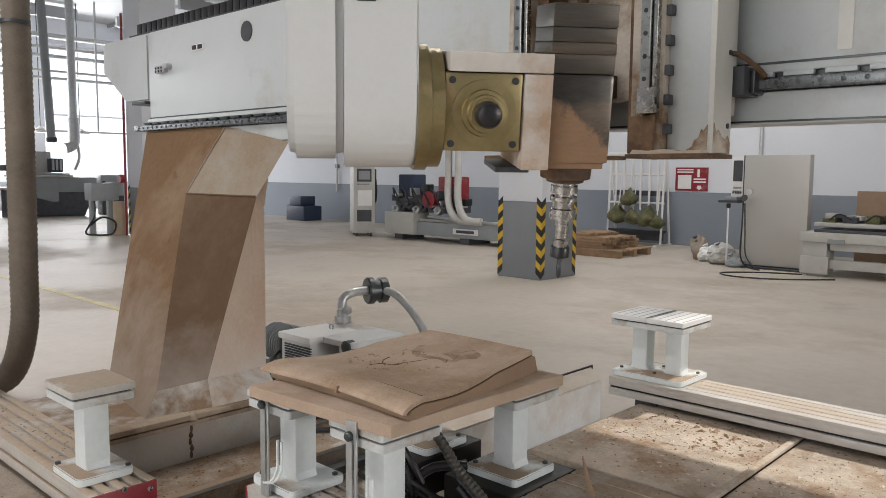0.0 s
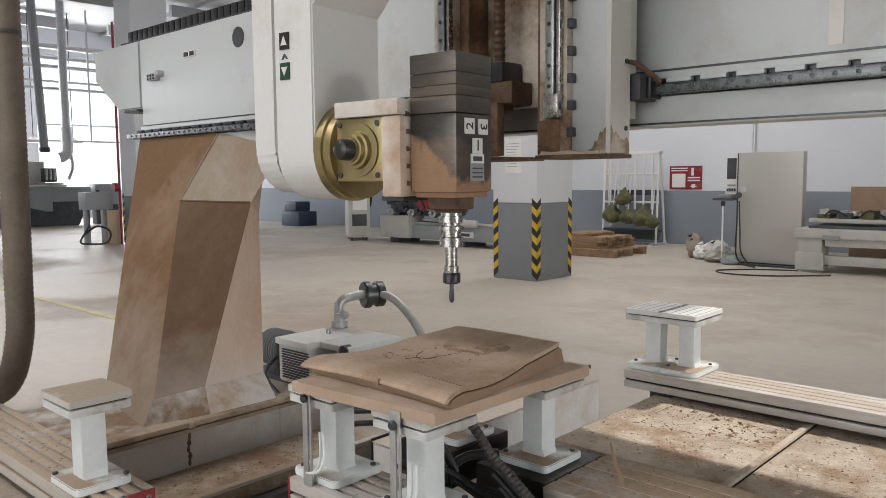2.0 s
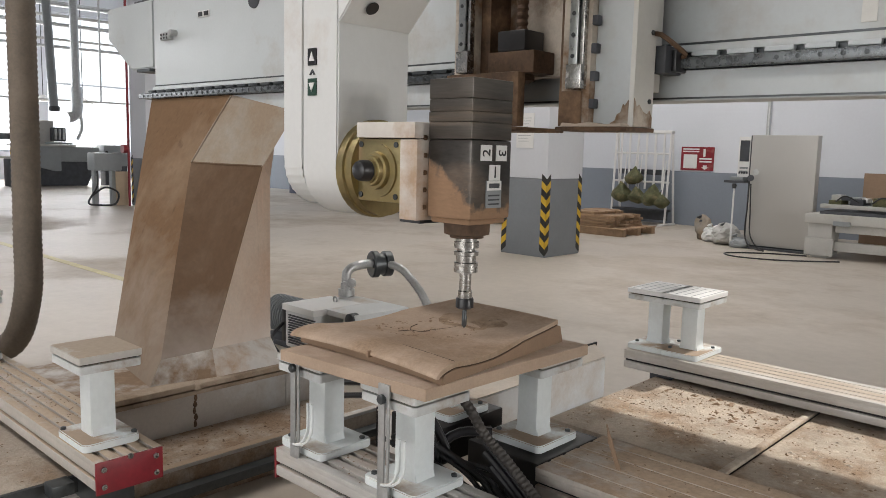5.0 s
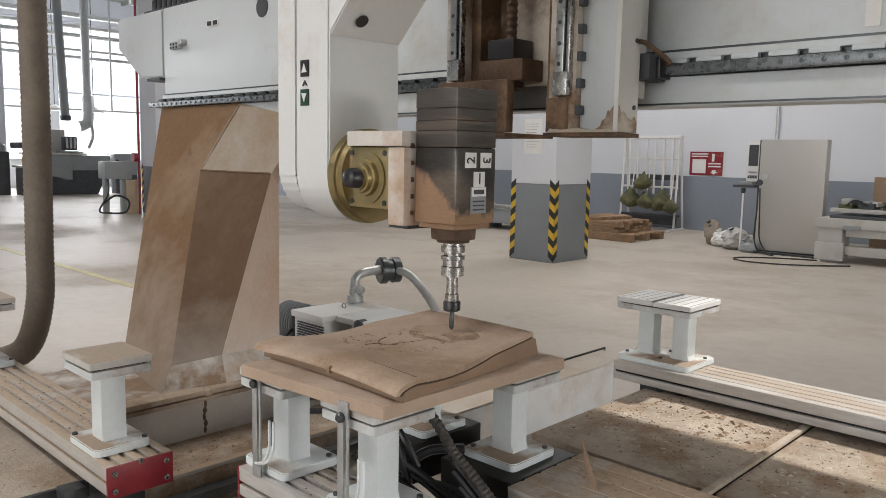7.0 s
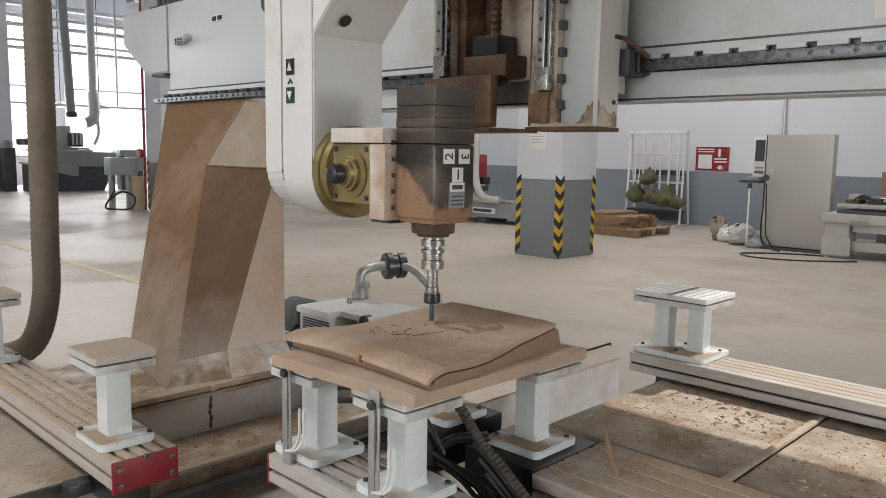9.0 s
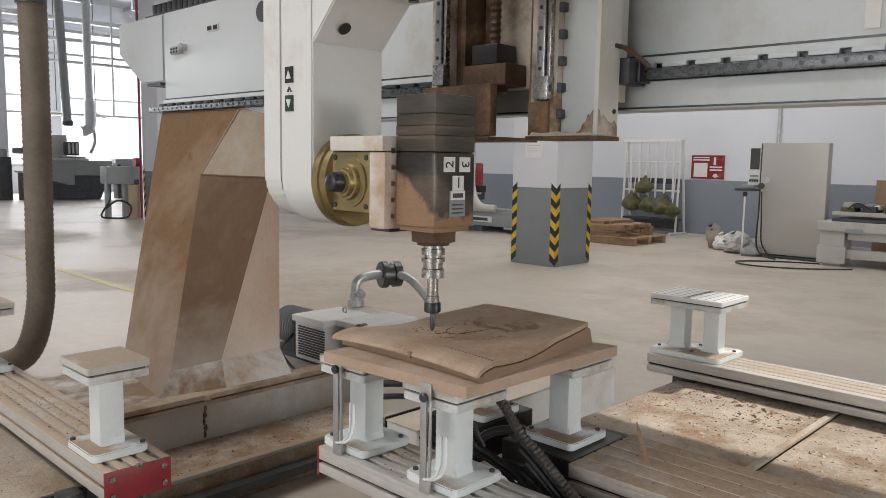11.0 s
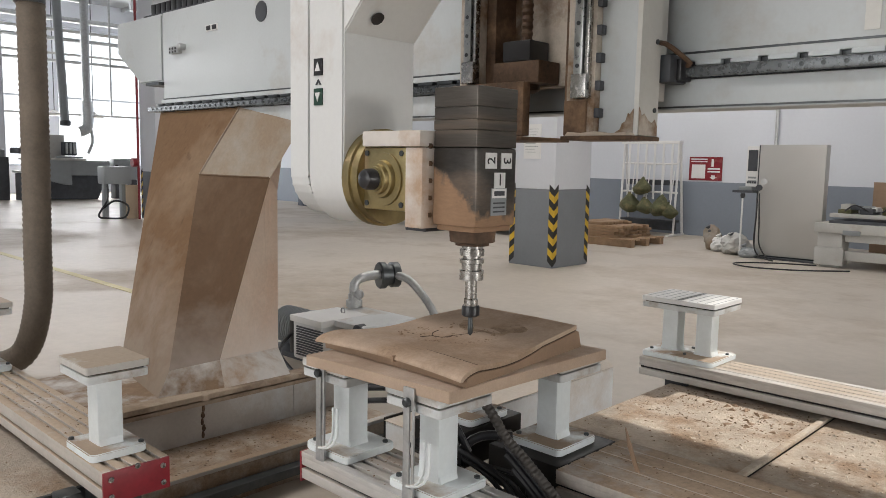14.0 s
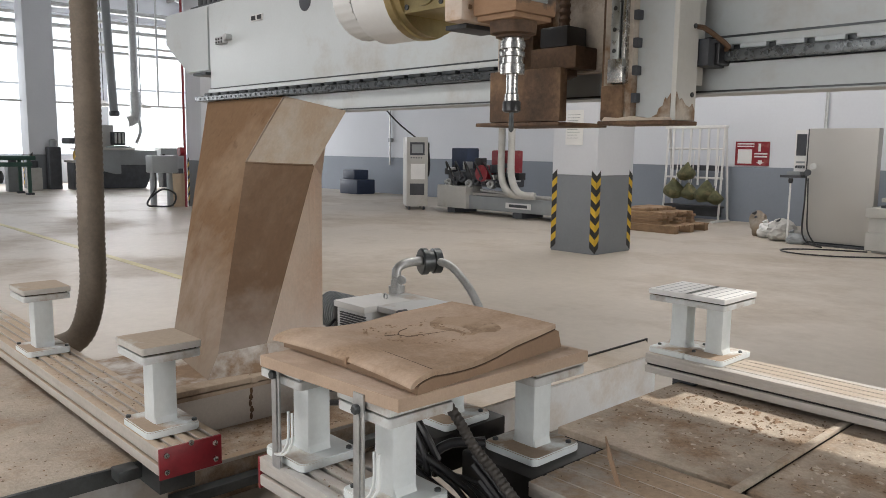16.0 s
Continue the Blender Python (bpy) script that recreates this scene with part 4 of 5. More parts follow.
for z0, z1, inset in ((1.4882, 1.531, 0.0015), (1.5312, 1.557, 0.0005), (1.5572, 1.589, 0.0015), (1.5892, 1.64, 0.001)):
    part("motor_section", box(B(), -1.487 + inset, -1.335 - inset, 1.45 + inset, 1.61 - inset, z0, z1, 0.003), SPINDLE_TOP, spindle, "ground steel motor section")
part("swivel_disc", lathe(B(), (-1.786, HY, AZ), "x", [(0, 0.142), (0.028, 0.142), (0.03, 0.135), (0.058, 0.135), (0.06, 0.12)], 40), BRASS, spindle, "gold anodised swivel disc")
bm = B()
box(bm, -1.727, -1.555, 1.418, 1.638, 1.315, 1.486, 0.006)
part("flange_box", bm, BRASS, spindle, "gold anodised bearing box")
bm = B()
lathe(bm, (-1.64, 1.418, AZ), (0, -1, 0), [(0, 0.072), (0.006, 0.072), (0.007, 0.052), (0.02, 0.050), (0.021, 0.042), (0.034, 0.040), (0.035, 0.034), (0.042, 0.034)], 28)
part("bearing_ring", bm, BRASS, spindle)
part("plug", lathe(B(), (-1.64, 1.38, AZ), (0, -1, 0), [(0, 0.029), (0.028, 0.028), (0.036, 0.024), (0.040, 0.016), (0.041, 0.006)], 24), BLACK, spindle, "glossy black plug")
for x in (-1.712, -1.572):
    for z in (1.332, 1.47):
        part("bolt", lathe(B(), (x, 1.418, z), (0, -1, 0), [(0, 0.008), (0.003, 0.008), (0.0035, 0.004)], 12), DARKSTEEL, spindle)
part("cover_plate", box(B(), -1.72, -1.49, 1.405, 1.64, 1.488, 1.53, 0.004), SMEARED, spindle, "white cover plate")
part("side_plate", box(B(), -1.552, -1.488, 1.412, 1.64, 1.275, 1.486, 0.004), SMEARED, spindle, "pale plate smeared with dust")
for i in range(5):
    part("screw", lathe(B(), (-1.492, 1.447, 1.31 + i * 0.045), (0, -1, 0), [(0, 0.008), (0.01, 0.008)], 8), RUST, spindle)
part("hose_stub", box(B(), -1.60, -1.52, 1.46, 1.60, 1.262, 1.275, 0.003), DARK, spindle)
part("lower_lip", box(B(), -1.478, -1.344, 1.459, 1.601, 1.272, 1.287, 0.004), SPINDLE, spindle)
for k, (dy, dz) in enumerate(((0.0, 0.0), (0.06, 0.0), (0.035, -0.05))):
    y, z = 1.505 + dy, 1.455 + dz
    q = part("number_plate", box(B(), -1.3352, -1.332, y - 0.021, y + 0.021, z - 0.02, z + 0.02), SIGN_WHITE, spindle, "white numbered plate")
    cu = bpy.data.curves.new("numeral", "FONT")
    cu.body, cu.size, cu.extrude, cu.align_x, cu.align_y = "231"[k], 0.042, 0.0006, "CENTER", "CENTER"
    tx = new("numeral", cu)
    tx.data.materials.append(BLACK)
    tx.parent = q
    turn = (math.pi / 2, 0, math.pi / 2)
    lie = (1.57, -1.57, 0.0)[k]
    tx.matrix_local = Matrix.Translation(Vector((-1.3312, y, z)) - Vector(pv)) @ Euler(turn).to_matrix().to_4x4() @ Matrix.Rotation(lie, 4, "Z")
lab = part("maker_label", box(B(), -1.3352, -1.332, 1.508, 1.568, 1.315, 1.385), GREY, spindle, "grey maker's label with lines")
part("label_band", box(B(), -1.332, -1.331, 1.51, 1.566, 1.36, 1.384), SIGN_WHITE, lab)
for i in range(3):
    part("text_bar", box(B(), -1.332, -1.331, 1.515, 1.56, 1.345 - i * 0.011, 1.349 - i * 0.011), DARK, lab)
part("text_bar", box(B(), -1.331, -1.3304, 1.517, 1.558, 1.366, 1.378), DARK, lab)
part("nose", lathe(B(), (HX, HY, 1.272), (0, 0, -1), [(0, 0.062), (0.03, 0.060), (0.034, 0.045), (0.04, 0.045)], 32), RUST, spindle)
bm = B()
lathe(bm, (HX, HY, 1.235), (0, 0, -1), [(0, 0.028), (0.012, 0.028), (0.013, 0.033), (0.03, 0.033), (0.032, 0.024), (0.038, 0.024), (0.04, 0.033), (0.05, 0.033),
      (0.052, 0.027), (0.068, 0.027), (0.07, 0.032), (0.095, 0.032), (0.097, 0.016), (0.145, 0.016), (0.147, 0.019), (0.165, 0.019)], 32)
part("tool_holder", bm, STEEL, spindle, "bright steel tool holder")
part("collet_nut", lathe(B(), (HX, HY, 1.07), (0, 0, -1), [(0, 0.022), (0.004, 0.024), (0.026, 0.024), (0.03, 0.018)], 24), BLACK, spindle, "black collet nut")
bm = B()
lathe(bm, (HX, HY, 1.04), (0, 0, -1), [(0, 0.006), (0.02, 0.006), (0.022, 0.007), (0.045, 0.007), (0.052, 0.0025)], 14)
part("cutter", bm, DARKSTEEL, spindle, "slim steel router bit")


# ---- hoses and chips on the working table ----
hb = thing("cable_bundle", (-1.2, 1.7, 0.62), "black air hoses and a ribbed conduit under the board", "cables")
riders.append(hb)
SAG = [(-1.372, 1.635, 0.84), (-1.326, 1.66, 0.776), (-1.289, 1.68, 0.71), (-1.225, 1.69, 0.659), (-1.138, 1.69, 0.597), (-1.05, 1.68, 0.55), (-0.9, 1.67, 0.50), (-0.4, 1.66, 0.47)]
part("ribbed_conduit", tube(B(), SAG, 0.0125, 12, 0.0025, 0.007), CONDUIT, hb, "dark grey ribbed conduit")
for k in range(4):
    part("hose", tube(B(), [(x + 0.012 * k, y - 0.012 * (k % 2), z - 0.026 - 0.017 * k) for x, y, z in SAG[2:]], 0.008 + 0.002 * (k % 2), 8), BLACK, hb)
for k in range(7):
    a, w = 0.03 * k, 0.012 * math.sin(k * 2.3)
    part("hose", tube(B(), [(-1.66 + a, 1.66 + w, 0.60 + 0.012 * (k % 6)), (-1.44 + a, 1.62 + 0.016 * k, 0.585 + w), (-1.22, 1.59 + 0.02 * k + w, 0.53 + 0.012 * (k % 3)), (-1.0, 1.585 + 0.02 * k, 0.47 + w), (-0.6, 1.59 + 0.02 * k, 0.45), (0.2, 1.60 + 0.02 * k, 0.45)], 0.007 + 0.002 * (k % 3), 8), BLACK, hb, "glossy black air hose")
part("hose", tube(B(), [(-1.84, 1.62, 0.74), (-1.7, 1.66, 0.76), (-1.56, 1.68, 0.75), (-1.48, 1.68, 0.70), (-1.44, 1.70, 0.62)], 0.011, 8), BLACK, hb)
part("hose", tube(B(), [(-1.84, 1.60, 0.70), (-1.66, 1.63, 0.735), (-1.52, 1.66, 0.72), (-1.46, 1.66, 0.66), (-1.43, 1.66, 0.58)], 0.009, 8), BLACK, hb)
part("hose_end", lathe(B(), (-1.37, 1.81, 0.665), (-0.6, -0.7, -0.1), [(0, 0.014), (0.03, 0.014), (0.032, 0.018), (0.045, 0.018)], 12), CONDUIT, hb)
part("hose", tube(B(), [(-1.36, 1.80, 0.665), (-1.43, 1.74, 0.66), (-1.46, 1.69, 0.62), (-1.42, 1.64, 0.57)], 0.014, 10), BLACK, hb)
sp = thing("wood_splinter", (-1.02, 1.93, 0.62), "thin upright splinter of pale wood on a beam", "splinter")
riders.append(sp)
part("splinter", prism(B(), [(-1.03, 0.62), (-1.018, 0.62), (-1.048, 0.69), (-1.068, 0.735), (-1.058, 0.685)], "y", 1.927, 1.933), MDF_EDGE, sp)


def chips(name, areas, count, seed, label, flakes=0.012, wood=CHIP):
    """Loose shavings: small bent flakes strewn over rectangles (x0, x1, y0, y1, z), joined as one stuff object."""
    rnd = random.Random(seed)
    vs, fs = [], []
    x0, x1, y0, y1, z = areas[0]
    for i in range(count):
        x0, x1, y0, y1, z = areas[i % len(areas)]
        x, y = x0 + (x1 - x0) * rnd.random(), y0 + (y1 - y0) * rnd.random() ** 0.8
        s, a, q = flakes * rnd.uniform(0.25, 1.3) ** 1.5, rnd.uniform(0, 6.28), rnd.uniform(0.25, 0.7)
        u, w = Vector((math.cos(a), math.sin(a), 0)) * s, Vector((-math.sin(a), math.cos(a), 0)) * s * q
        p = Vector((x, y, z + 0.0005))
        up = Vector((0, 0, s * rnd.uniform(0.15, 0.7)))
        k = len(vs)
        vs += [p - u - w, p + u * 0.7 - w, p + u + w, p - u * 0.8 + w, p + up - u * 0.3, p + up * 0.6 + u * 0.4]
        fs += [(k, k + 1, k + 5, k + 4), (k + 1, k + 2, k + 5), (k + 2, k + 3, k + 4, k + 5), (k + 3, k, k + 4), (k + 3, k + 2, k + 1, k)]
    o = Vector(((areas[0][0] + areas[0][1]) / 2, (areas[0][2] + areas[0][3]) / 2, areas[0][4]))
    me = bpy.data.meshes.new(name)
    me.from_pydata([v - o for v in vs], [], fs)
    me.materials.append(wood)
    ob = tagged(new(name, me), label, "wood chips", kind="stuff")
    ob.location = o
    ob["at"] = tuple(o)
    return ob


riders.append(chips("wood_chips", [(-1.54, -0.93, 2.4, 3.1, 0.52), (-1.54, -0.93, 2.7, 3.1, 0.52), (-0.89, -0.2, 2.4, 3.1, 0.518)], 1100, 3, "brown wood chips strewn over the sheet", 0.0046))
riders.append(chips("wood_flakes", [(-0.88, -0.1, 2.4, 3.05, 0.5182), (-1.52, -0.95, 2.42, 3.0, 0.5202), (-0.88, -0.1, 2.4, 3.05, 0.5182)], 260, 21, "pale wood flakes scattered on the sheet", 0.0085, PALE_DUST))
riders.append(chips("wood_curls", [(-1.5, -0.95, 2.55, 3.05, 0.5202), (-1.25, -1.0, 2.75, 3.0, 0.5202)], 60, 22, "dark curled shavings on the sheet", 0.012, MDF_EDGE))
riders.append(chips("wood_chips", [(-1.18, -0.6, 1.79, 2.11, 0.62), (-1.72, -1.25, 1.36, 1.56, 0.62)], 260, 4, "fine wood chips on the clamping beams", 0.0035))
# crumbs left along the carved outline: a long loop and the fork across it
for k in range(26):
    a = 2 * math.pi * k / 26
    x, y = -1.505 + 0.125 * math.cos(a) - 0.02 * math.sin(a), 1.665 + 0.075 * math.sin(a) + 0.055 * math.cos(a)
    riders.append(chips("wood_chips", [(x - 0.014, x + 0.014, y - 0.008, y + 0.008, surf(x, y) - 0.0004)], 2 + (k * 7) % 9, 60 + k, "fine carving chips along the carved outline", 0.0042, MDF_EDGE))
for k in range(9):
    x, y = -1.60 + 0.035 * (k % 5), 1.62 + 0.07 * (k // 3)
    riders.append(chips("wood_chips", [(x - 0.05, x + 0.05, y - 0.02, y + 0.02, surf(x, y) - 0.0004)], 9, 160 + k, "loose carving dust on the seat blank", 0.0028))
chips("wood_chips", [(-3.18, -2.88, 1.0, 2.5, 0.15)], 420, 5, "brown wood chips along the bed ledge", 0.0055)
chips("wood_chips", [(-3.2, -2.28, 0.2, 0.78, 0.50), (-3.2, -2.30, 0.81, 0.97, 0.62)], 420, 8, "brown wood chips on tray and beam", 0.0036)

# ---- round the machine ----
hose = thing("dust_hose", (-5.15, 1.72, 0), "hanging brown-grey ribbed dust extraction hose", "hose")
part("duct", tube(B(), [(-5.13, 1.72, 4.5), (-5.13, 1.72, 3.0), (-5.12, 1.71, 1.6), (-5.12, 1.70, 0.9), (-5.13, 1.69, 0.5), (-5.21, 1.62, 0.2), (-5.42, 1.46, 0.09)], 0.078, 20, 0.0045, 0.017), HOSE, hose)

part("clamp_band", lathe(B(), (-5.121, 1.708, 2.35), "z", [(0, 0.088), (0.02, 0.088)], 20), DARKSTEEL, hose)
pump = thing("vacuum_pump", (-4.45, 3.4, 0), "grey finned vacuum pump with steel pipework", "pump")
part("body", box(B(), -4.56, -4.22, 3.2, 3.75, 0.03, 0.34, 0.03), GUARD, pump)
part("cover", box(B(), -4.575, -4.205, 3.185, 3.62, 0.30, 0.348, 0.012), SIGN_WHITE, pump, "white sheet cover")
part("gauge", lathe(B(), (-4.36, 3.66, 0.47), (0.3, -1, 0), [(0, 0.035), (0.02, 0.035), (0.024, 0.028)], 14), PIPE_ALU, pump)
part("power_cable", tube(B(), [(-4.62, 3.25, 0.2), (-4.5, 3.05, 0.12), (-4.2, 2.95, 0.05), (-3.9, 2.9, 0.015)], 0.012, 8), BLACK, pump)
for i in range(12):
    part("fin", box(B(), -4.50, -4.20, 3.188, 3.2, 0.07 + i * 0.018, 0.078 + i * 0.018), DARK, pump)
part("lid", box(B(), -4.52, -3.9, 3.3, 3.8, 0.30, 0.345, 0.015), GUARD, pump)
part("motor", lathe(B(), (-4.98, 3.42, 0.19), "x", [(0, 0.10), (0.01, 0.125), (0.33, 0.125), (0.35, 0.15), (0.42, 0.15)], 20), GREY, pump)
for i in range(10):
    part("motor_fin", lathe(B(), (-4.95 + i * 0.03, 3.42, 0.19), "x", [(0, 0.142), (0.008, 0.142)], 20), GREY, pump)
part("fan_cover", box(B(), -4.64, -4.56, 3.22, 3.62, 0.05, 0.32, 0.03), BLACK, pump)
part("skid", box(B(), -5.0, -3.85, 3.25, 3.75, 0, 0.04, 0.006), DARK, pump)
part("lifting_eye", tube(B(), [(-4.36 + 0.02 * math.cos(a * 0.7), 3.5, 0.365 + 0.02 * math.sin(a * 0.7)) for a in range(10)], 0.006, 8), PIPE_ALU, pump)
part("end_body", box(B(), -4.1, -3.82, 3.35, 3.75, 0.04, 0.30, 0.02), CREAM, pump)
part("end_cap", lathe(B(), (-3.95, 3.35, 0.31), (0, -1, 0), [(0, 0.045), (0.06, 0.045), (0.07, 0.03)], 16), DARK, pump)
part("riser", lathe(B(), (-4.5, 3.72, 0.30), "z", [(0, 0.045), (0.05, 0.045), (0.052, 0.062), (0.10, 0.062), (0.102, 0.045), (0.15, 0.045)], 18), PIPE_ALU, pump)
part("elbow", tube(B(), [(-4.5, 3.72, 0.44), (-4.5, 3.72, 0.52), (-4.49, 3.77, 0.56), (-4.48, 3.86, 0.575), (-4.47, 3.98, 0.575)], 0.036, 14), PIPE_ALU, pump)
part("filter_drum", lathe(B(), (-4.50, 3.96, 0.565), (0.35, 0.94, 0), [(0, 0.095), (0.01, 0.105), (0.05, 0.105), (0.055, 0.085), (0.10, 0.085), (0.105, 0.1), (0.16, 0.1), (0.165, 0.09)], 24), DARKSTEEL, pump, "dark round filter housing")
part("suction_hose", tube(B(), [(-4.38, 4.05, 0.57), (-4.27, 4.08, 0.54), (-4.09, 4.11, 0.38), (-3.94, 4.12, 0.16), (-3.88, 4.12, 0.04)], 0.030, 12, 0.002), PIPE_ALU, pump)
part("valve", lathe(B(), (-4.42, 3.66, 0.40), "z", [(0, 0.02), (0.04, 0.02), (0.045, 0.03), (0.07, 0.03)], 12), PIPE_ALU, pump)

# ---- along the far wall ----
cab = thing("control_cabinet", (-4.56, 12.9, 0), "pale grey steel control cabinet with operator panel", "cabinet")
part("body", box(B(), -5.06, -4.05, 12.6, 12.78, 0.05, 1.825, 0.01), STAINLESS, cab)
part("plinth", box(B(), -5.03, -4.08, 12.63, 12.76, 0, 0.05), DARK, cab)
part("panel", box(B(), -5.28, -5.07, 12.62, 12.8, 1.15, 1.80, 0.01), SIGN_WHITE, cab, "white operator panel")
part("screen", box(B(), -5.25, -5.10, 12.61, 12.62, 1.40, 1.74), DARK, cab, "dark operator screen")
for i in range(2):
    part("key_row", box(B(), -5.24, -5.11, 12.612, 12.62, 1.28 - i * 0.06, 1.31 - i * 0.06), GREY, cab)
part("shelf", box(B(), -5.42, -5.08, 12.45, 12.8, 1.05, 1.09, 0.01), DARK, cab)
part("pendant_cable", tube(B(), [(-5.0, 12.45, 1.1), (-4.98, 12.4, 0.7), (-5.0, 12.42, 0.25), (-4.9, 12.4, 0.05), (-4.6, 12.2, 0.02)], 0.012, 8), BLACK, cab)
part("seam", box(B(), -5.075, -5.062, 12.60, 12.62, 0.06, 1.82), DARK, cab)
part("foot_ledge", box(B(), -5.10, -4.0, 12.5, 12.6, 0.0, 0.03), DARK, cab)
for k in range(4):
    part("switch", box(B(), -5.25 + 0.04 * k, -5.225 + 0.04 * k, 12.605, 12.62, 1.20, 1.235), DARK, cab)
part("shelf_item", box(B(), -5.34, -5.12, 12.5, 12.7, 1.09, 1.15, 0.02), GREY, cab)
part("knob", lathe(B(), (-5.26, 12.5, 0.96), "z", [(0, 0.03), (0.05, 0.04), (0.08, 0.03)], 12), BLACK, cab)
part("stand_pole", tube(B(), [(-5.26, 12.5, 0.0), (-5.26, 12.5, 0.5), (-5.26, 12.5, 0.96)], 0.014, 8), SIGN_WHITE, cab)
part("pendant_cable", tube(B(), [(-4.96, 12.42, 1.05), (-4.93, 12.4, 0.6), (-4.90, 12.38, 0.25), (-4.78, 12.36, 0.06), (-4.68, 12.3, 0.02)], 0.012, 8), BLACK, cab)
part("handwheel", lathe(B(), (-4.90, 12.44, 1.24), (0.3, -1, 0), [(0, 0.05), (0.06, 0.05)], 14), PIPE_ALU, cab)
part("handwheel", lathe(B(), (-4.98, 12.45, 1.14), (0.3, -1, 0), [(0, 0.05), (0.06, 0.05)], 14), DARK, cab)
pc = thing("floor_cable", (-4.6, 11.6, 0), "loose black cable lying on the floor", "cable")
part("cable", tube(B(), [(-3.95, 12.2, 0.016), (-4.5, 11.95, 0.016), (-4.9, 11.5, 0.016), (-4.6, 11.2, 0.016), (-4.0, 11.35, 0.016), (-3.4, 11.9, 0.016)], 0.011, 8), BLACK, pc)

mr = thing("router_table", (-2.5, 12.8, 0), "pale grey steel machine frame with a low slatted deck", "machine")
part("frame", box(B(), -4.02, -0.6, 12.2, 13.6, 0.52, 0.66, 0.01), CAB, mr)
part("deck", box(B(), -3.85, -0.6, 12.3, 13.5, 0.66, 0.70, 0.005), DARK, mr)
for x in (-3.98, -1.0):
    part("leg", box(B(), x, x + 0.34, 12.25, 12.6, 0.05, 0.52, 0.01), CAB, mr)
    part("foot", box(B(), x + 0.05, x + 0.29, 12.3, 12.55, 0, 0.05), CAB, mr)
part("stretcher", box(B(), -3.7, -0.9, 12.3, 12.42, 0.12, 0.26, 0.01), CAB, mr)
part("cross_rail", box(B(), -3.9, -0.6, 12.45, 12.6, 0.74, 0.80, 0.01), CAB, mr)
part("cross_rail", box(B(), -3.9, -0.6, 12.9, 13.05, 0.76, 0.86, 0.01), GREY, mr)
for i in range(9):
    part("clamp_block", box(B(), -3.8 + i * 0.3, -3.62 + i * 0.3, 12.5, 12.85, 0.80, 0.86 + 0.03 * (i % 3), 0.01), DARK if i % 2 else GREEN, mr)
part("apron", box(B(), -3.6, -0.6, 12.26, 12.30, 0.40, 0.52, 0.005), CAB, mr)
part("catch", box(B(), -3.62, -3.38, 12.18, 12.2, 0.50, 0.57, 0.01), GREY, mr)
part("toe_board", box(B(), -4.0, -3.6, 12.2, 12.25, 0.04, 0.30, 0.01), CAB, mr)
rnd = random.Random(5)
for k in range(22):
    px_, pz_ = -3.8 + 0.14 * k, 0.80 + rnd.uniform(0, 0.08)
    part("fitting", box(B(), px_, px_ + rnd.uniform(0.06, 0.16), 12.62, 12.62 + rnd.uniform(0.1, 0.3), pz_, pz_ + rnd.uniform(0.03, 0.09), 0.008), (CAB, DARK, GREY, SIGN_WHITE)[k % 4], mr)
for k in range(6):
    part("air_line", tube(B(), [(-3.7 + k * 0.5, 12.5, 0.84), (-3.55 + k * 0.5, 12.45, 0.93), (-3.35 + k * 0.5, 12.52, 0.82)], 0.012, 6), BLACK, mr)
sb = thing("stacked_panel", (-2.9, 13.9, 0), "brown wooden panel leaning behind the machine", "board")
part("panel", box(B(), -3.7, -0.5, 13.85, 13.89, 0.0, 1.26, 0.004), MDF_EDGE, sb)

rack = thing("storage_rack", (-8.4, 15.0, 0), "white tubular rack with hanging slings of green husks", "rack")
for x in (-9.0, -7.72):
    for y in (14.95, 15.35):
        part("post", tube(B(), [(x, y, 0), (x, 15.05, 1.95)] if y < 15 else [(x, y, 0), (x, 15.1, 1.95)], 0.025, 8), SIGN_WHITE, rack)
    part("foot", box(B(), x - 0.03, x + 0.03, 14.7, 15.4, 0, 0.04), SIGN_WHITE, rack)
for z in (1.94, 1.5, 0.9):
    part("rail", tube(B(), [(-9.0, 15.06, z), (-8.3, 15.06, z), (-7.72, 15.06, z)], 0.022, 8), SIGN_WHITE, rack)
for i in range(6):
    x = -8.85 + i * 0.2
    part("strap", box(B(), x - 0.02, x + 0.02, 15.0, 15.02, 0.75, 1.93), SIGN_WHITE, rack)
for n_, (x, z, r) in enumerate(((-8.72, 0.62, 0.21), (-8.46, 0.98, 0.18), (-8.36, 0.58, 0.18), (-8.02, 0.58, 0.22), (-7.80, 0.50, 0.16))):
    bm = B()
    bmesh.ops.create_icosphere(bm, subdivisions=3, radius=r)
    for v in bm.verts:
        up = v.co.z / r
        v.co *= 1 + 0.16 * noise.noise(v.co * 9 + Vector((n_, 0, 0)))
        if up > 0.2:
            v.co.x *= 1 - 0.75 * (up - 0.2)
            v.co.y *= 1 - 0.75 * (up - 0.2)
            v.co.z *= 1 + 0.35 * (up - 0.2)
        else:
            v.co.z *= 0.8
            v.co.x *= 1.12
        v.co.x += 0.12 * v.co.z * (1 if n_ % 2 else -1)
    bmesh.ops.translate(bm, verts=bm.verts, vec=(x, 14.9, z))
    for q in bm.faces:
        q.smooth = True
    part("husk", bm, GREEN, rack, "olive green husk in a sling")
    part("sling", tube(B(), [(x + 0.02, 14.88, z + r * 0.9), (x + 0.01, 14.95, z + r + 0.2), (x, 15.03, min(1.9, z + r + 0.7))], 0.014, 6), SIGN_WHITE, rack)
part("back_board", box(B(), -8.95, -7.75, 15.12, 15.15, 1.05, 1.16), DARK, rack)
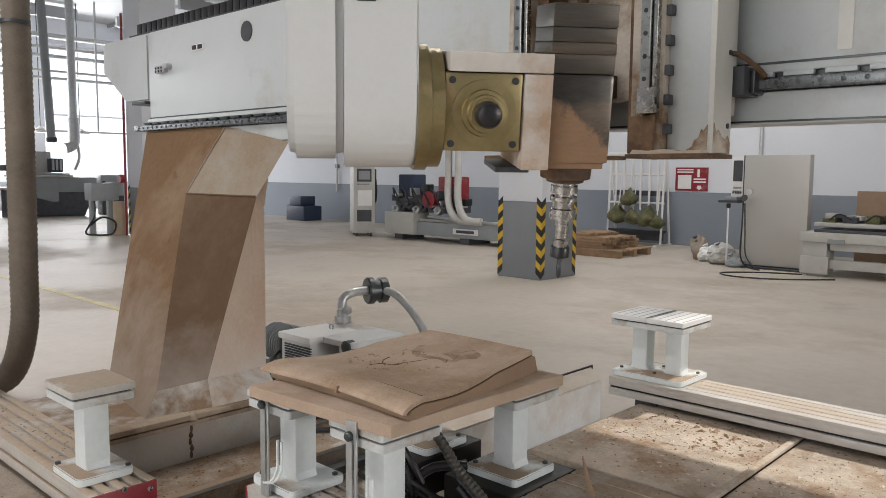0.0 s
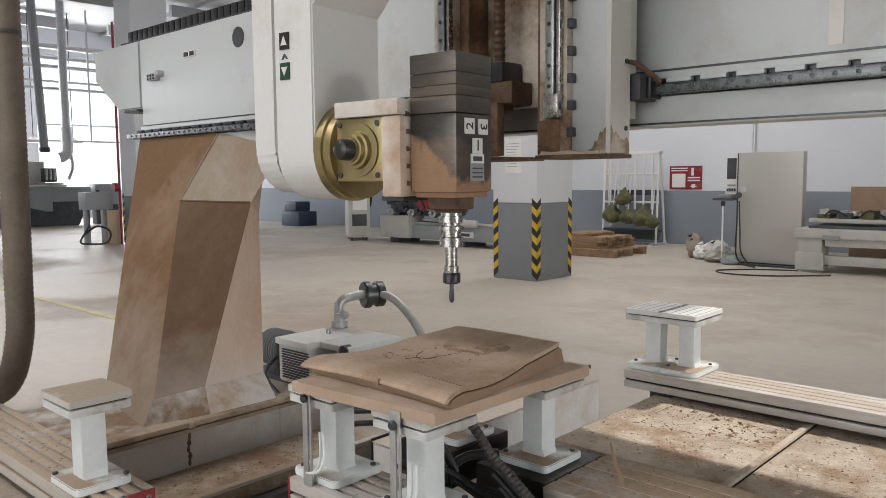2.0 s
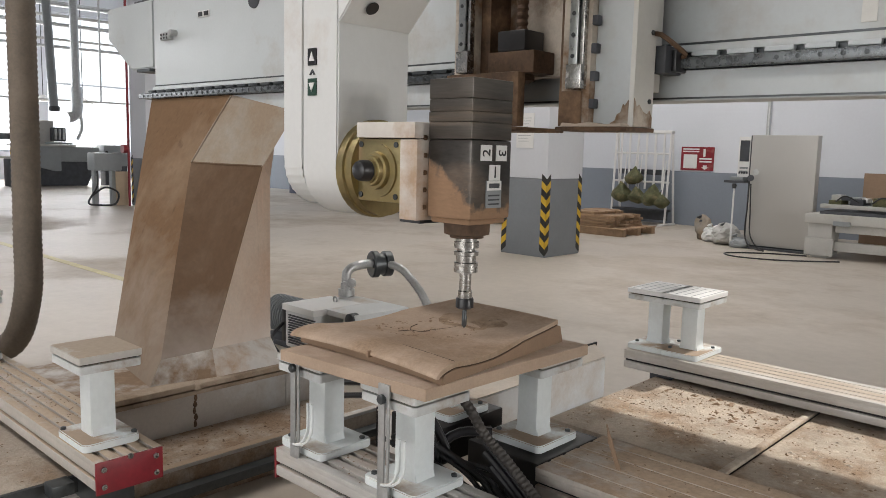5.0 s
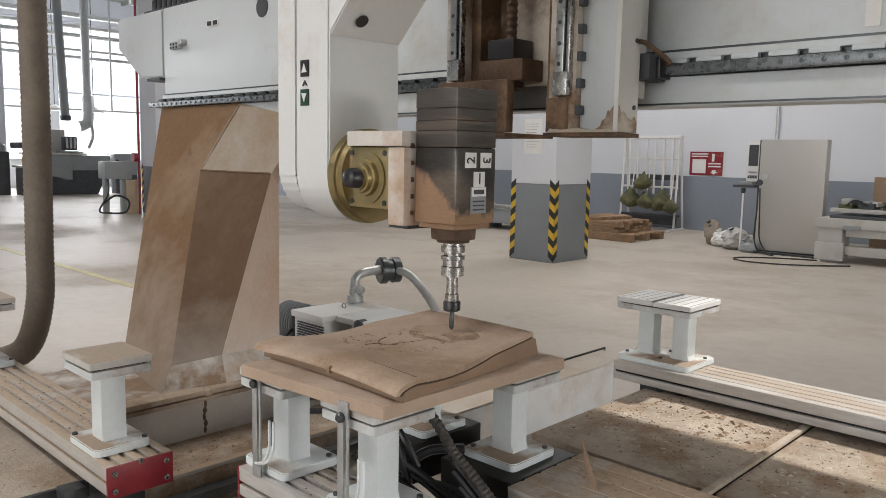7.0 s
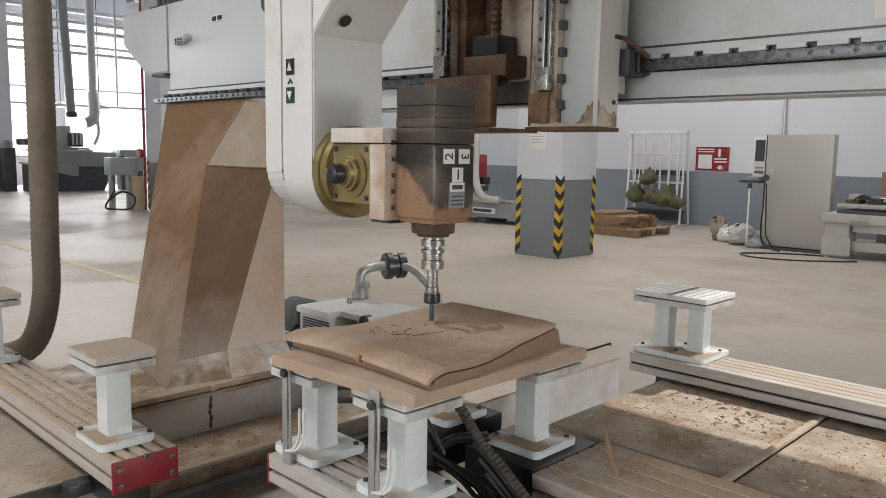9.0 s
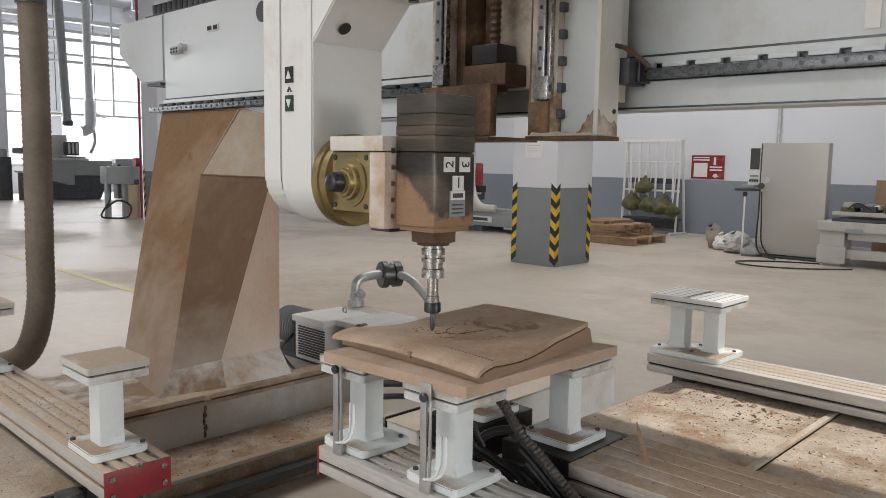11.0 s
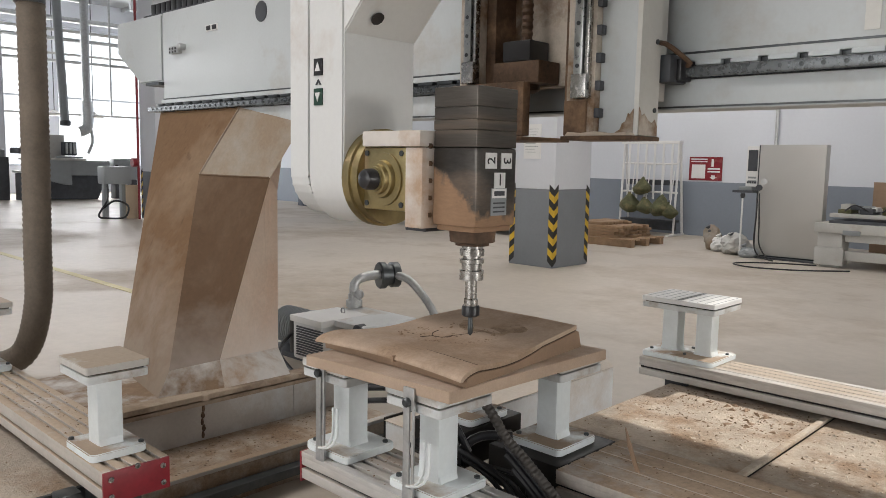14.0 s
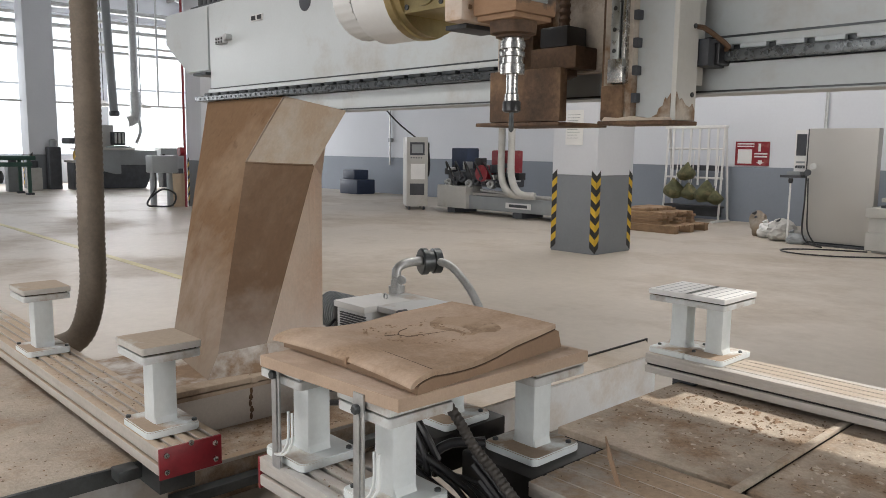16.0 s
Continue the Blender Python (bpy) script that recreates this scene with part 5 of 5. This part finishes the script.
part("lower_panel", box(B(), -8.95, -7.75, 15.1, 15.14, 0.10, 0.30), DARK, rack)
part("top_bar", box(B(), -9.05, -7.68, 14.98, 15.12, 1.92, 1.98, 0.01), SIGN_WHITE, rack)
part("base_shelf", box(B(), -9.0, -7.72, 14.95, 15.2, 0.28, 0.32), DARK, rack)

pal = thing("pallet", (-7.7, 12.7, 0), "low wooden pallet on the floor", "pallet")
for i in range(7):
    part("deck_board", box(B(), -8.3, -7.06, 12.14 + i * 0.178, 12.28 + i * 0.178, 0.115, 0.14, 0.004), WOOD, pal)
for y in (12.16, 12.68, 13.2):
    part("bearer", box(B(), -8.3, -7.06, y, y + 0.12, 0.0, 0.115, 0.004), WOOD, pal)
for layer in range(5):
    for i in range(6):
        x = -8.27 + random.uniform(0, 0.05)
        y = 12.2 + i * 0.17 + random.uniform(-0.02, 0.02)
        ln = random.uniform(0.78, 1.0) - (0.0 if layer < 4 else 0.3)
        z = 0.14 + layer * 0.055
        s_ = thing("timber_slab", (x, y, z), "rough sawn slab of timber with bark on a pallet", "timber", "slabs on the pallet")
        part("slab", box(B(), x, x + ln, y, y + random.uniform(0.12, 0.16), z, z + 0.052, 0.01), WOOD, s_)

sign = thing("fire_sign", (-7.38, 15.55, 1.17), "red and white fire notice board on the wall", "sign")
part("board", box(B(), -7.74, -7.02, 15.57, 15.588, 1.17, 1.66), RED, sign)
part("white_panel", box(B(), -7.68, -7.38, 15.565, 15.57, 1.21, 1.50), SIGN_WHITE, sign)
for i in range(2):
    part("text_bar", box(B(), -7.70, -7.34, 15.565, 15.57, 1.60 - i * 0.05, 1.625 - i * 0.05), SIGN_WHITE, sign)
    part("text_bar", box(B(), -7.33, -7.06, 15.565, 15.57, 1.40 - i * 0.06, 1.43 - i * 0.06), SIGN_WHITE, sign)
part("extinguisher_mark", box(B(), -7.25, -7.20, 15.565, 15.57, 1.46, 1.62), SIGN_WHITE, sign)
part("arrow_mark", prism(B(), [(-7.24, 1.28), (-7.16, 1.28), (-7.16, 1.24), (-7.12, 1.24), (-7.20, 1.19), (-7.28, 1.24), (-7.24, 1.24)], "y", 15.565, 15.57), SIGN_WHITE, sign)

for i, (x, y, r, tall) in enumerate(((-6.05, 13.2, 0.16, 1.5), (-5.78, 13.05, 0.2, 0.75), (-5.45, 12.8, 0.24, 0.8), (-5.12, 12.55, 0.15, 0.6))):
    bm = B()
    bmesh.ops.create_icosphere(bm, subdivisions=4, radius=r)
    for v in bm.verts:
        v.co *= 1 + 0.35 * noise.noise(v.co * 6 + Vector((i * 3, 0, 0))) + 0.16 * noise.noise(v.co * 22)
        v.co.z = max(v.co.z * tall + r * tall * 0.8, 0.0)
    for q in bm.faces:
        q.smooth = True
    bmesh.ops.translate(bm, verts=bm.verts, vec=(x, y, 0))
    sk = thing("plastic_sack", (x, y, 0), ("brown-grey standing sack of scraps on the floor", "crumpled pale plastic sack of scraps", "crumpled pale plastic sack of scraps", "flat grey plastic sack on the floor")[i], "sack", "sacks by the cabinet")
    part("bag", bm, (HAUNCH, SIGN_WHITE, CAB, GREY)[i], sk)
    part("neck", lathe(B(), (x - 0.03, y - 0.05, r * tall * 1.35), (-0.4, -0.3, 1), [(0, 0.06), (0.05, 0.025), (0.10, 0.05)], 10), (DARK, SIGN_WHITE, DARK, GREY)[i], sk)

cl = thing("control_cabinet", (-14.1, 12.25, 0), "tall pale grey control cabinet with screen and cable", "cabinet")
ox, oy = -14.1, 12.25
part("body", box(B(), ox - 0.25, ox + 0.25, oy - 0.45, oy + 0.45, 0.08, 1.70, 0.01), CAB, cl)
part("screen", box(B(), ox - 0.17, ox + 0.17, oy - 0.462, oy - 0.45, 1.28, 1.58), DARK, cl)
part("screen_face", box(B(), ox - 0.13, ox + 0.13, oy - 0.468, oy - 0.462, 1.33, 1.53), GREY, cl)
for k in range(5):
    part("button", lathe(B(), (ox - 0.14 + k * 0.06, oy - 0.45, 1.22), (0, -1, 0), [(0, 0.016), (0.015, 0.016)], 8), DARK, cl)
part("door_panel", box(B(), ox - 0.15, ox + 0.18, oy - 0.458, oy - 0.45, 0.72, 1.08), SIGN_WHITE, cl)
part("vent", box(B(), ox - 0.17, ox + 0.17, oy - 0.458, oy - 0.45, 0.35, 0.62), DARK, cl)
for dx in (-0.2, 0.14):
    for dy in (-0.4, 0.3):
        part("castor", lathe(B(), (ox + dx, oy + dy, 0.04), "x", [(0, 0.04), (0.05, 0.04)], 10), DARK, cl)
part("pendant_cable", tube(B(), [(ox + 0.27, oy - 0.2, 1.5), (ox + 0.31, oy - 0.2, 1.1), (ox + 0.30, oy - 0.12, 0.82), (ox + 0.29, oy, 0.85), (ox + 0.27, oy + 0.05, 1.25)], 0.03, 8), BLACK, cl)
part("handset", box(B(), ox + 0.25, ox + 0.31, oy - 0.26, oy - 0.14, 1.38, 1.58, 0.01), BLACK, cl)
part("top_cable", tube(B(), [(ox, oy, 1.70), (ox - 0.45, oy + 0.3, 2.1), (ox - 0.95, oy + 0.6, 2.7)], 0.02, 8), BLACK, cl)
cl.rotation_euler.z = radians(55)

m2 = thing("drilling_machine", (-11.6, 12.6, 0), "long grey woodworking machine with dark drill heads", "machine")
part("bed", box(B(), -13.05, -9.4, 12.2, 13.0, 0.12, 0.42, 0.02), GREY, m2)
part("bed_top", box(B(), -12.2, -9.4, 12.3, 12.6, 0.42, 0.48, 0.01), CAB, m2)
part("end_box", box(B(), -13.15, -12.2, 12.1, 12.6, 0.12, 0.62, 0.02), CAB, m2)
part("name_panel", box(B(), -11.1, -10.4, 12.19, 12.2, 0.2, 0.32), SIGN_WHITE, m2)
part("text_bar", box(B(), -11.0, -10.5, 12.185, 12.19, 0.23, 0.29), DARK, m2)
for x in (-12.9, -10.9, -9.7):
    part("foot", box(B(), x, x + 0.25, 12.2, 12.9, 0, 0.12), DARK, m2)
part("motor", box(B(), -13.0, -12.5, 12.4, 12.8, 0.95, 1.46, 0.03), BLUE, m2, "dark blue motor housing")
part("carriage", box(B(), -13.0, -11.2, 12.3, 12.9, 0.62, 0.92, 0.03), DARK, m2)
for i in range(9):
    part("drill_unit", lathe(B(), (-12.9 + i * 0.22, 12.3, 0.66 + 0.05 * (i % 3)), (0.2, -1, 0.2), [(0, 0.09), (0.12, 0.09), (0.13, 0.04), (0.22, 0.04)], 12), DARK if i % 3 else PIPE_ALU, m2)
rnd = random.Random(11)
for k in range(26):
    px_, py_, pz_ = -13.1 + 0.085 * k, 12.1 + rnd.uniform(0, 0.4), 0.6 + rnd.uniform(0, 0.45)
    part("fitting", box(B(), px_, px_ + rnd.uniform(0.05, 0.2), py_, py_ + 0.2, pz_, pz_ + rnd.uniform(0.05, 0.25), 0.01), (DARK, BLACK, DARK, PIPE_ALU)[k % 4], m2)
for k in range(5):
    part("air_line", tube(B(), [(-12.9 + k * 0.3, 12.2, 0.95), (-12.8 + k * 0.3, 12.05, 1.15), (-12.6 + k * 0.3, 12.1, 0.8)], 0.02, 6), BLACK, m2)
part("red_unit", box(B(), -11.75, -11.25, 12.4, 12.9, 0.85, 1.42, 0.05), RED, m2, "red motor unit")
part("red_drum", lathe(B(), (-11.75, 12.3, 0.92), (0, -1, 0), [(0, 0.18), (0.2, 0.18)], 18), RED, m2)
for dx in (0, 0.28):
    part("dust_hose", tube(B(), [(-11.25 + dx, 12.2, 3.0), (-11.25 + dx, 12.2, 1.6), (-11.15 + dx, 12.1, 0.9), (-10.85 + dx, 12.0, 0.55), (-10.5 + dx, 12.1, 0.5)], 0.075, 12, 0.004, 0.04), CAB, m2, "pale ribbed hose")
part("rail", tube(B(), [(-11.8, 12.15, 0.55), (-10.5, 12.15, 0.5), (-9.5, 12.15, 0.46)], 0.03, 8), PIPE_ALU, m2)

crate = thing("crate", (-19.7, 14.6, 0), "dark blue plastic crates stacked by the wall", "crate")
part("tub", box(B(), -20.2, -19.3, 14.4, 15.1, 0, 0.45, 0.03), BLUE, crate)
part("tub", box(B(), -20.1, -19.5, 14.45, 15.0, 0.45, 0.75, 0.03), BLUE, crate)

for x, z0, z1 in ((-19.1, 0.9, 4.0), (-11.4, 0.9, 4.0), (-5.95, 1.0, 4.2)):
    cp = thing("conduit", (x, 15.5, z0), "thin grey conduit pipe down the wall", "pipe", "wall conduits")
    part("pipe", tube(B(), [(x, 15.54, z0), (x, 15.54, (z0 + z1) / 2), (x, 15.54, z1)], 0.03, 8), PIPE_ALU, cp)
    part("box", box(B(), x - 0.05, x + 0.08, 15.5, 15.59, 1.62, 1.75, 0.01), GREY, cp)


# ---- far end of the hall ----
def far_machine(x, y, label):
    m = thing("work_bench", (x, y, 0), label, "bench", "machines at the far end")
    part("top", box(B(), x - 0.6, x + 0.6, y - 1.6, y + 1.0, 0.98, 1.10, 0.02), GREEN_PAINT, m)
    part("rail", box(B(), x + 0.56, x + 0.62, y - 1.5, y + 0.9, 0.80, 0.92, 0.01), GREEN_PAINT, m)
    for dx in (-0.5, 0.42):
        for dy in (-1.5, -0.5, 0.8):
            part("leg", box(B(), x + dx, x + dx + 0.09, y + dy, y + dy + 0.09, 0.06, 0.98, 0.01), GREEN_PAINT, m)
            part("foot", box(B(), x + dx - 0.05, x + dx + 0.14, y + dy - 0.05, y + dy + 0.14, 0, 0.06, 0.01), DARK, m)
    part("motor", lathe(B(), (x + 0.2, y - 0.2, 0.5), "y", [(0, 0.12), (0.03, 0.18), (0.4, 0.18), (0.44, 0.1)], 16), DARK, m)
    part("cabinet", box(B(), x - 0.5, x - 0.1, y - 1.2, y - 0.5, 1.10, 1.75, 0.02), CAB, m)
    part("window", box(B(), x - 0.1, x - 0.09, y - 0.9, y - 0.65, 1.4, 1.6), GREY, m)
    return m


for k in range(8):
    rnd_x, rnd_y = -25.5 - 0.4 * (k % 4), 3.0 + 0.7 * k
    jb = thing("machine_stand", (rnd_x, rnd_y, 0), "small dark machine or trolley far off", "machine", "far machines")
    hh = 0.7 + 0.13 * ((k * 5) % 6)
    part("base", box(B(), rnd_x - 0.2, rnd_x + 0.2, rnd_y - 0.18, rnd_y + 0.18, 0, hh, 0.03), (DARK, GREY, CAB, DARK)[k % 4], jb)
    part("motor", lathe(B(), (rnd_x, rnd_y, hh), "z", [(0, 0.12), (0.2, 0.12), (0.24, 0.05)], 12), (YELLOW, DARK, DARK, GREY)[k % 4], jb)
m3 = thing("panel_saw", (-26.4, 10.0, 0), "pale grey panel saw with hopper sides and dark base", "machine")
bm = B()
box(bm, -27.2, -26.0, 9.7, 10.99, 0.78, 1.26, 0.03)
prism(bm, [(8.6, 1.26), (9.75, 1.26), (9.75, 0.48), (9.55, 0.48), (9.05, 0.62), (8.6, 0.8)], "x", -27.0, -25.95, 0.02)
part("body", bm, GREY, m3)
part("base", prism(B(), [(8.9, 0.03), (10.6, 0.0), (10.78, 0.45), (10.78, 0.80), (8.9, 0.80)], "x", -26.9, -26.05, 0.02), DARK, m3)
part("table_edge", box(B(), -27.2, -25.9, 8.55, 10.2, 1.262, 1.33, 0.02), CAB, m3)
part("tank", box(B(), -27.0, -26.5, 9.15, 9.75, 1.33, 2.08, 0.03), CAB, m3)
part("saw_head", box(B(), -26.4, -26.1, 9.58, 9.98, 1.42, 1.86, 0.04), DARK, m3)
for k in range(3):
    part("cooling_fin", box(B(), -26.1, -26.05, 9.62 + 0.12 * k, 9.68 + 0.12 * k, 1.48, 1.82), PIPE_ALU, m3)
part("disc", lathe(B(), (-26.25, 9.8, 1.335), "z", [(0, 0.4), (0.05, 0.4), (0.06, 0.25)], 24), GREY, m3)
m4 = thing("switch_box", (-26.2, 11.5, 0), "grey electrical box on a dark stand", "cabinet")
part("box", box(B(), -26.6, -26.0, 11.12, 12.0, 0.64, 1.34, 0.03), GREY, m4)
part("stand", box(B(), -26.5, -26.1, 11.2, 11.45, 0, 0.64, 0.02), DARK, m4)
part("stand", box(B(), -26.5, -26.1, 11.7, 11.95, 0, 0.64, 0.02), DARK, m4)
part("knob", lathe(B(), (-26.0, 11.2, 1.1), "x", [(0, 0.05), (0.05, 0.05)], 10), BLACK, m4)
m5 = thing("moulder", (-26.2, 8.7, 0), "dark machine with a yellow motor behind a column", "machine")
part("base", box(B(), -26.6, -25.9, 8.25, 8.95, 0, 0.86, 0.04), DARK, m5)
part("panel", box(B(), -25.9, -25.88, 8.5, 8.75, 0.35, 0.62), SIGN_WHITE, m5)
part("table", box(B(), -26.7, -25.8, 8.2, 9.0, 0.86, 0.93, 0.01), CAB, m5)
part("motor", lathe(B(), (-26.2, 8.35, 1.08), "y", [(0, 0.08), (0.02, 0.15), (0.3, 0.15), (0.32, 0.1)], 16), YELLOW, m5, "yellow motor")
part("column", box(B(), -26.5, -26.2, 8.75, 8.95, 0.93, 1.45, 0.02), CAB, m5)
part("hood", box(B(), -26.7, -25.9, 8.15, 9.0, 1.45, 1.64, 0.05), DARK, m5)
part("lamp_arm", tube(B(), [(-26.2, 8.5, 1.2), (-26.1, 8.6, 1.35), (-26.1, 8.72, 1.42)], 0.03, 8), DARK, m5)
far_machine(-24.5, 5.6, "dark green steel work bench with motor below")
pnl = thing("operator_desk", (-17.9, 7.6, 0), "grey machine operator box on posts with cable", "cabinet")
part("body", box(B(), -18.1, -17.7, 7.35, 7.98, 0.80, 1.20, 0.03), GREY, pnl)
for y in (7.45, 7.85):
    part("post", box(B(), -18.0, -17.85, y - 0.05, y + 0.05, 0, 0.80, 0.01), GREY, pnl)
part("cable", tube(B(), [(-17.8, 7.45, 0.8), (-17.75, 7.42, 0.45), (-17.7, 7.2, 0.10), (-17.6, 7.35, 0.04), (-17.6, 7.75, 0.05), (-17.65, 7.85, 0.3), (-17.75, 7.6, 0.42), (-17.7, 7.3, 0.25)], 0.022, 8), BLACK, pnl)
cb = thing("cardboard_sheet", (-17.75, 8.05, 0), "brown cardboard sheet leaning at a column", "cardboard")
part("sheet", prism(B(), [(-17.72, 0.0), (-17.70, 0.0), (-17.735, 0.78), (-17.755, 0.78)], "y", 7.84, 8.14), CARDBOARD, cb)
ep = thing("extraction_pipe", (-26, 9.6, 0), "dark vertical extraction pipe from the roof", "pipe", "extraction pipes")
part("pipe", tube(B(), [(-26, 9.42, 7.2), (-26, 9.5, 5.0), (-26, 9.6, 2.45)], 0.13, 16), GREY, ep)
part("collar", lathe(B(), (-26, 9.61, 2.36), "z", [(0, 0.12), (0.03, 0.16), (0.14, 0.16), (0.17, 0.13)], 16), DARK, ep)
ep = thing("extraction_pipe", (-26.4, 10.3, 0), "galvanised extraction pipe with a flared hood", "pipe", "extraction pipes")
part("pipe", tube(B(), [(-26.4, 10.45, 7.2), (-26.4, 10.45, 5.0), (-26.4, 10.45, 3.2)], 0.13, 16), PIPE_ALU, ep)
part("hood", tube(B(), [(-26.4, 10.45, 3.2), (-26.4, 10.47, 2.6), (-26.4, 10.4, 2.3), (-26.4, 10.15, 2.2)], 0.18, 16), PIPE_ALU, ep)
part("flexible_hose", tube(B(), [(-26.4, 10.55, 2.4), (-26.4, 10.6, 1.9), (-26.4, 10.45, 1.5)], 0.05, 10), PIPE_ALU, ep)
for k, (z, r) in enumerate(((2.8, 0.03), (4.55, 0.05), (4.8, 0.04), (5.3, 0.07), (5.6, 0.05), (6.0, 0.09))):
    hp = thing("service_pipe", (-27.5, 4.0, z), "horizontal grey service pipe along the end wall", "pipe", "service pipes")
    part("pipe", tube(B(), [(-27.5 - 0.1 * k, -4.0, z), (-27.5 - 0.1 * k, 6.0, z), (-27.5 - 0.1 * k, 15.5, z)], r, 10), PIPE_ALU if k % 2 else CAB, hp)
for y, z in ((8.9, 2.0), (11.6, 2.8), (9.0, 2.6)):
    cp = thing("conduit", (-27.2, y, z), "thin grey drop conduit from the roof", "pipe", "drop conduits")
    part("pipe", tube(B(), [(-27.2, y, z), (-27.2, y, 4.5), (-27.2, y, 7.2)], 0.035, 8), PIPE_ALU, cp)
for y in (10.0, 11.3):
    hl = thing("pendant_lamp", (-28.0, y, 2.9), "shallow white pendant lamp, unlit", "lamp", "pendant lamps")
    part("shade", lathe(B(), (-28.0, y, 2.75), "z", [(0, 0.34), (0.03, 0.33), (0.12, 0.15), (0.2, 0.05)], 20), CAB, hl)
    part("stem", tube(B(), [(-28.0, y, 2.95), (-28.0, y, 4.5), (-28.0, y, 7.2)], 0.015, 6), DARK, hl)
trunk = thing("ceiling_duct", (-20, 5.5, 5.4), "long galvanised extraction trunk under the roof", "pipe")
part("pipe", tube(B(), [(-29, 5.2, 5.4), (-22, 5.2, 5.4), (-12, 5.2, 5.4)], 0.2, 16), PIPE_ALU, trunk)
for x in (-28, -22, -16, -12.5):
    part("strap", box(B(), x, x + 0.04, 5.1, 5.3, 5.55, 7.2), PIPE_ALU, trunk)
hyd = thing("fire_pipe", (-17.5, 8.05, 0), "red painted fire riser pipe by the column", "pipe")
part("riser", tube(B(), [(-17.5, 8.05, 0), (-17.5, 8.05, 2.5), (-17.5, 8.05, 5.0)], 0.028, 10), RED, hyd)
part("valve", lathe(B(), (-17.5, 8.0, 1.3), (0, -1, 0), [(0, 0.1), (0.1, 0.1)], 12), RED, hyd)
chain = thing("cable_chain", (-4.0, 2.7, 2.36), "black cable chain lying along the crossbeam", "cable chain")
part("chain_tray", box(B(), -5.2, 5.0, 2.45, 2.75, 2.36, 2.385), DARK, chain)
for i in range(90):
    part("link", box(B(), -5.15 + i * 0.07, -5.09 + i * 0.07, 2.48, 2.70, 2.386, 2.46, 0.004), BLACK, chain)


# ---- motion ----
def motions():
    for ob in riders:
        at = origin(ob)
        walk(ob, [(t, pose(at.x, at.y + s, at.z)) for t, s, c, h, turn_, tilt in TRAVEL])
    at = origin(carriage)
    walk(carriage, [(t, pose(at.x + c, at.y, at.z)) for t, s, c, h, turn_, tilt in TRAVEL])
    walk(head, [(t, pose(PX + c, PY, HZ + h, 0, 0, turn_)) for t, s, c, h, turn_, tilt in TRAVEL])
    walk(spindle, [(t, pose(HX - PX, HY - PY, AZ - HZ, tilt)) for t, s, c, h, turn_, tilt in TRAVEL])


motions()
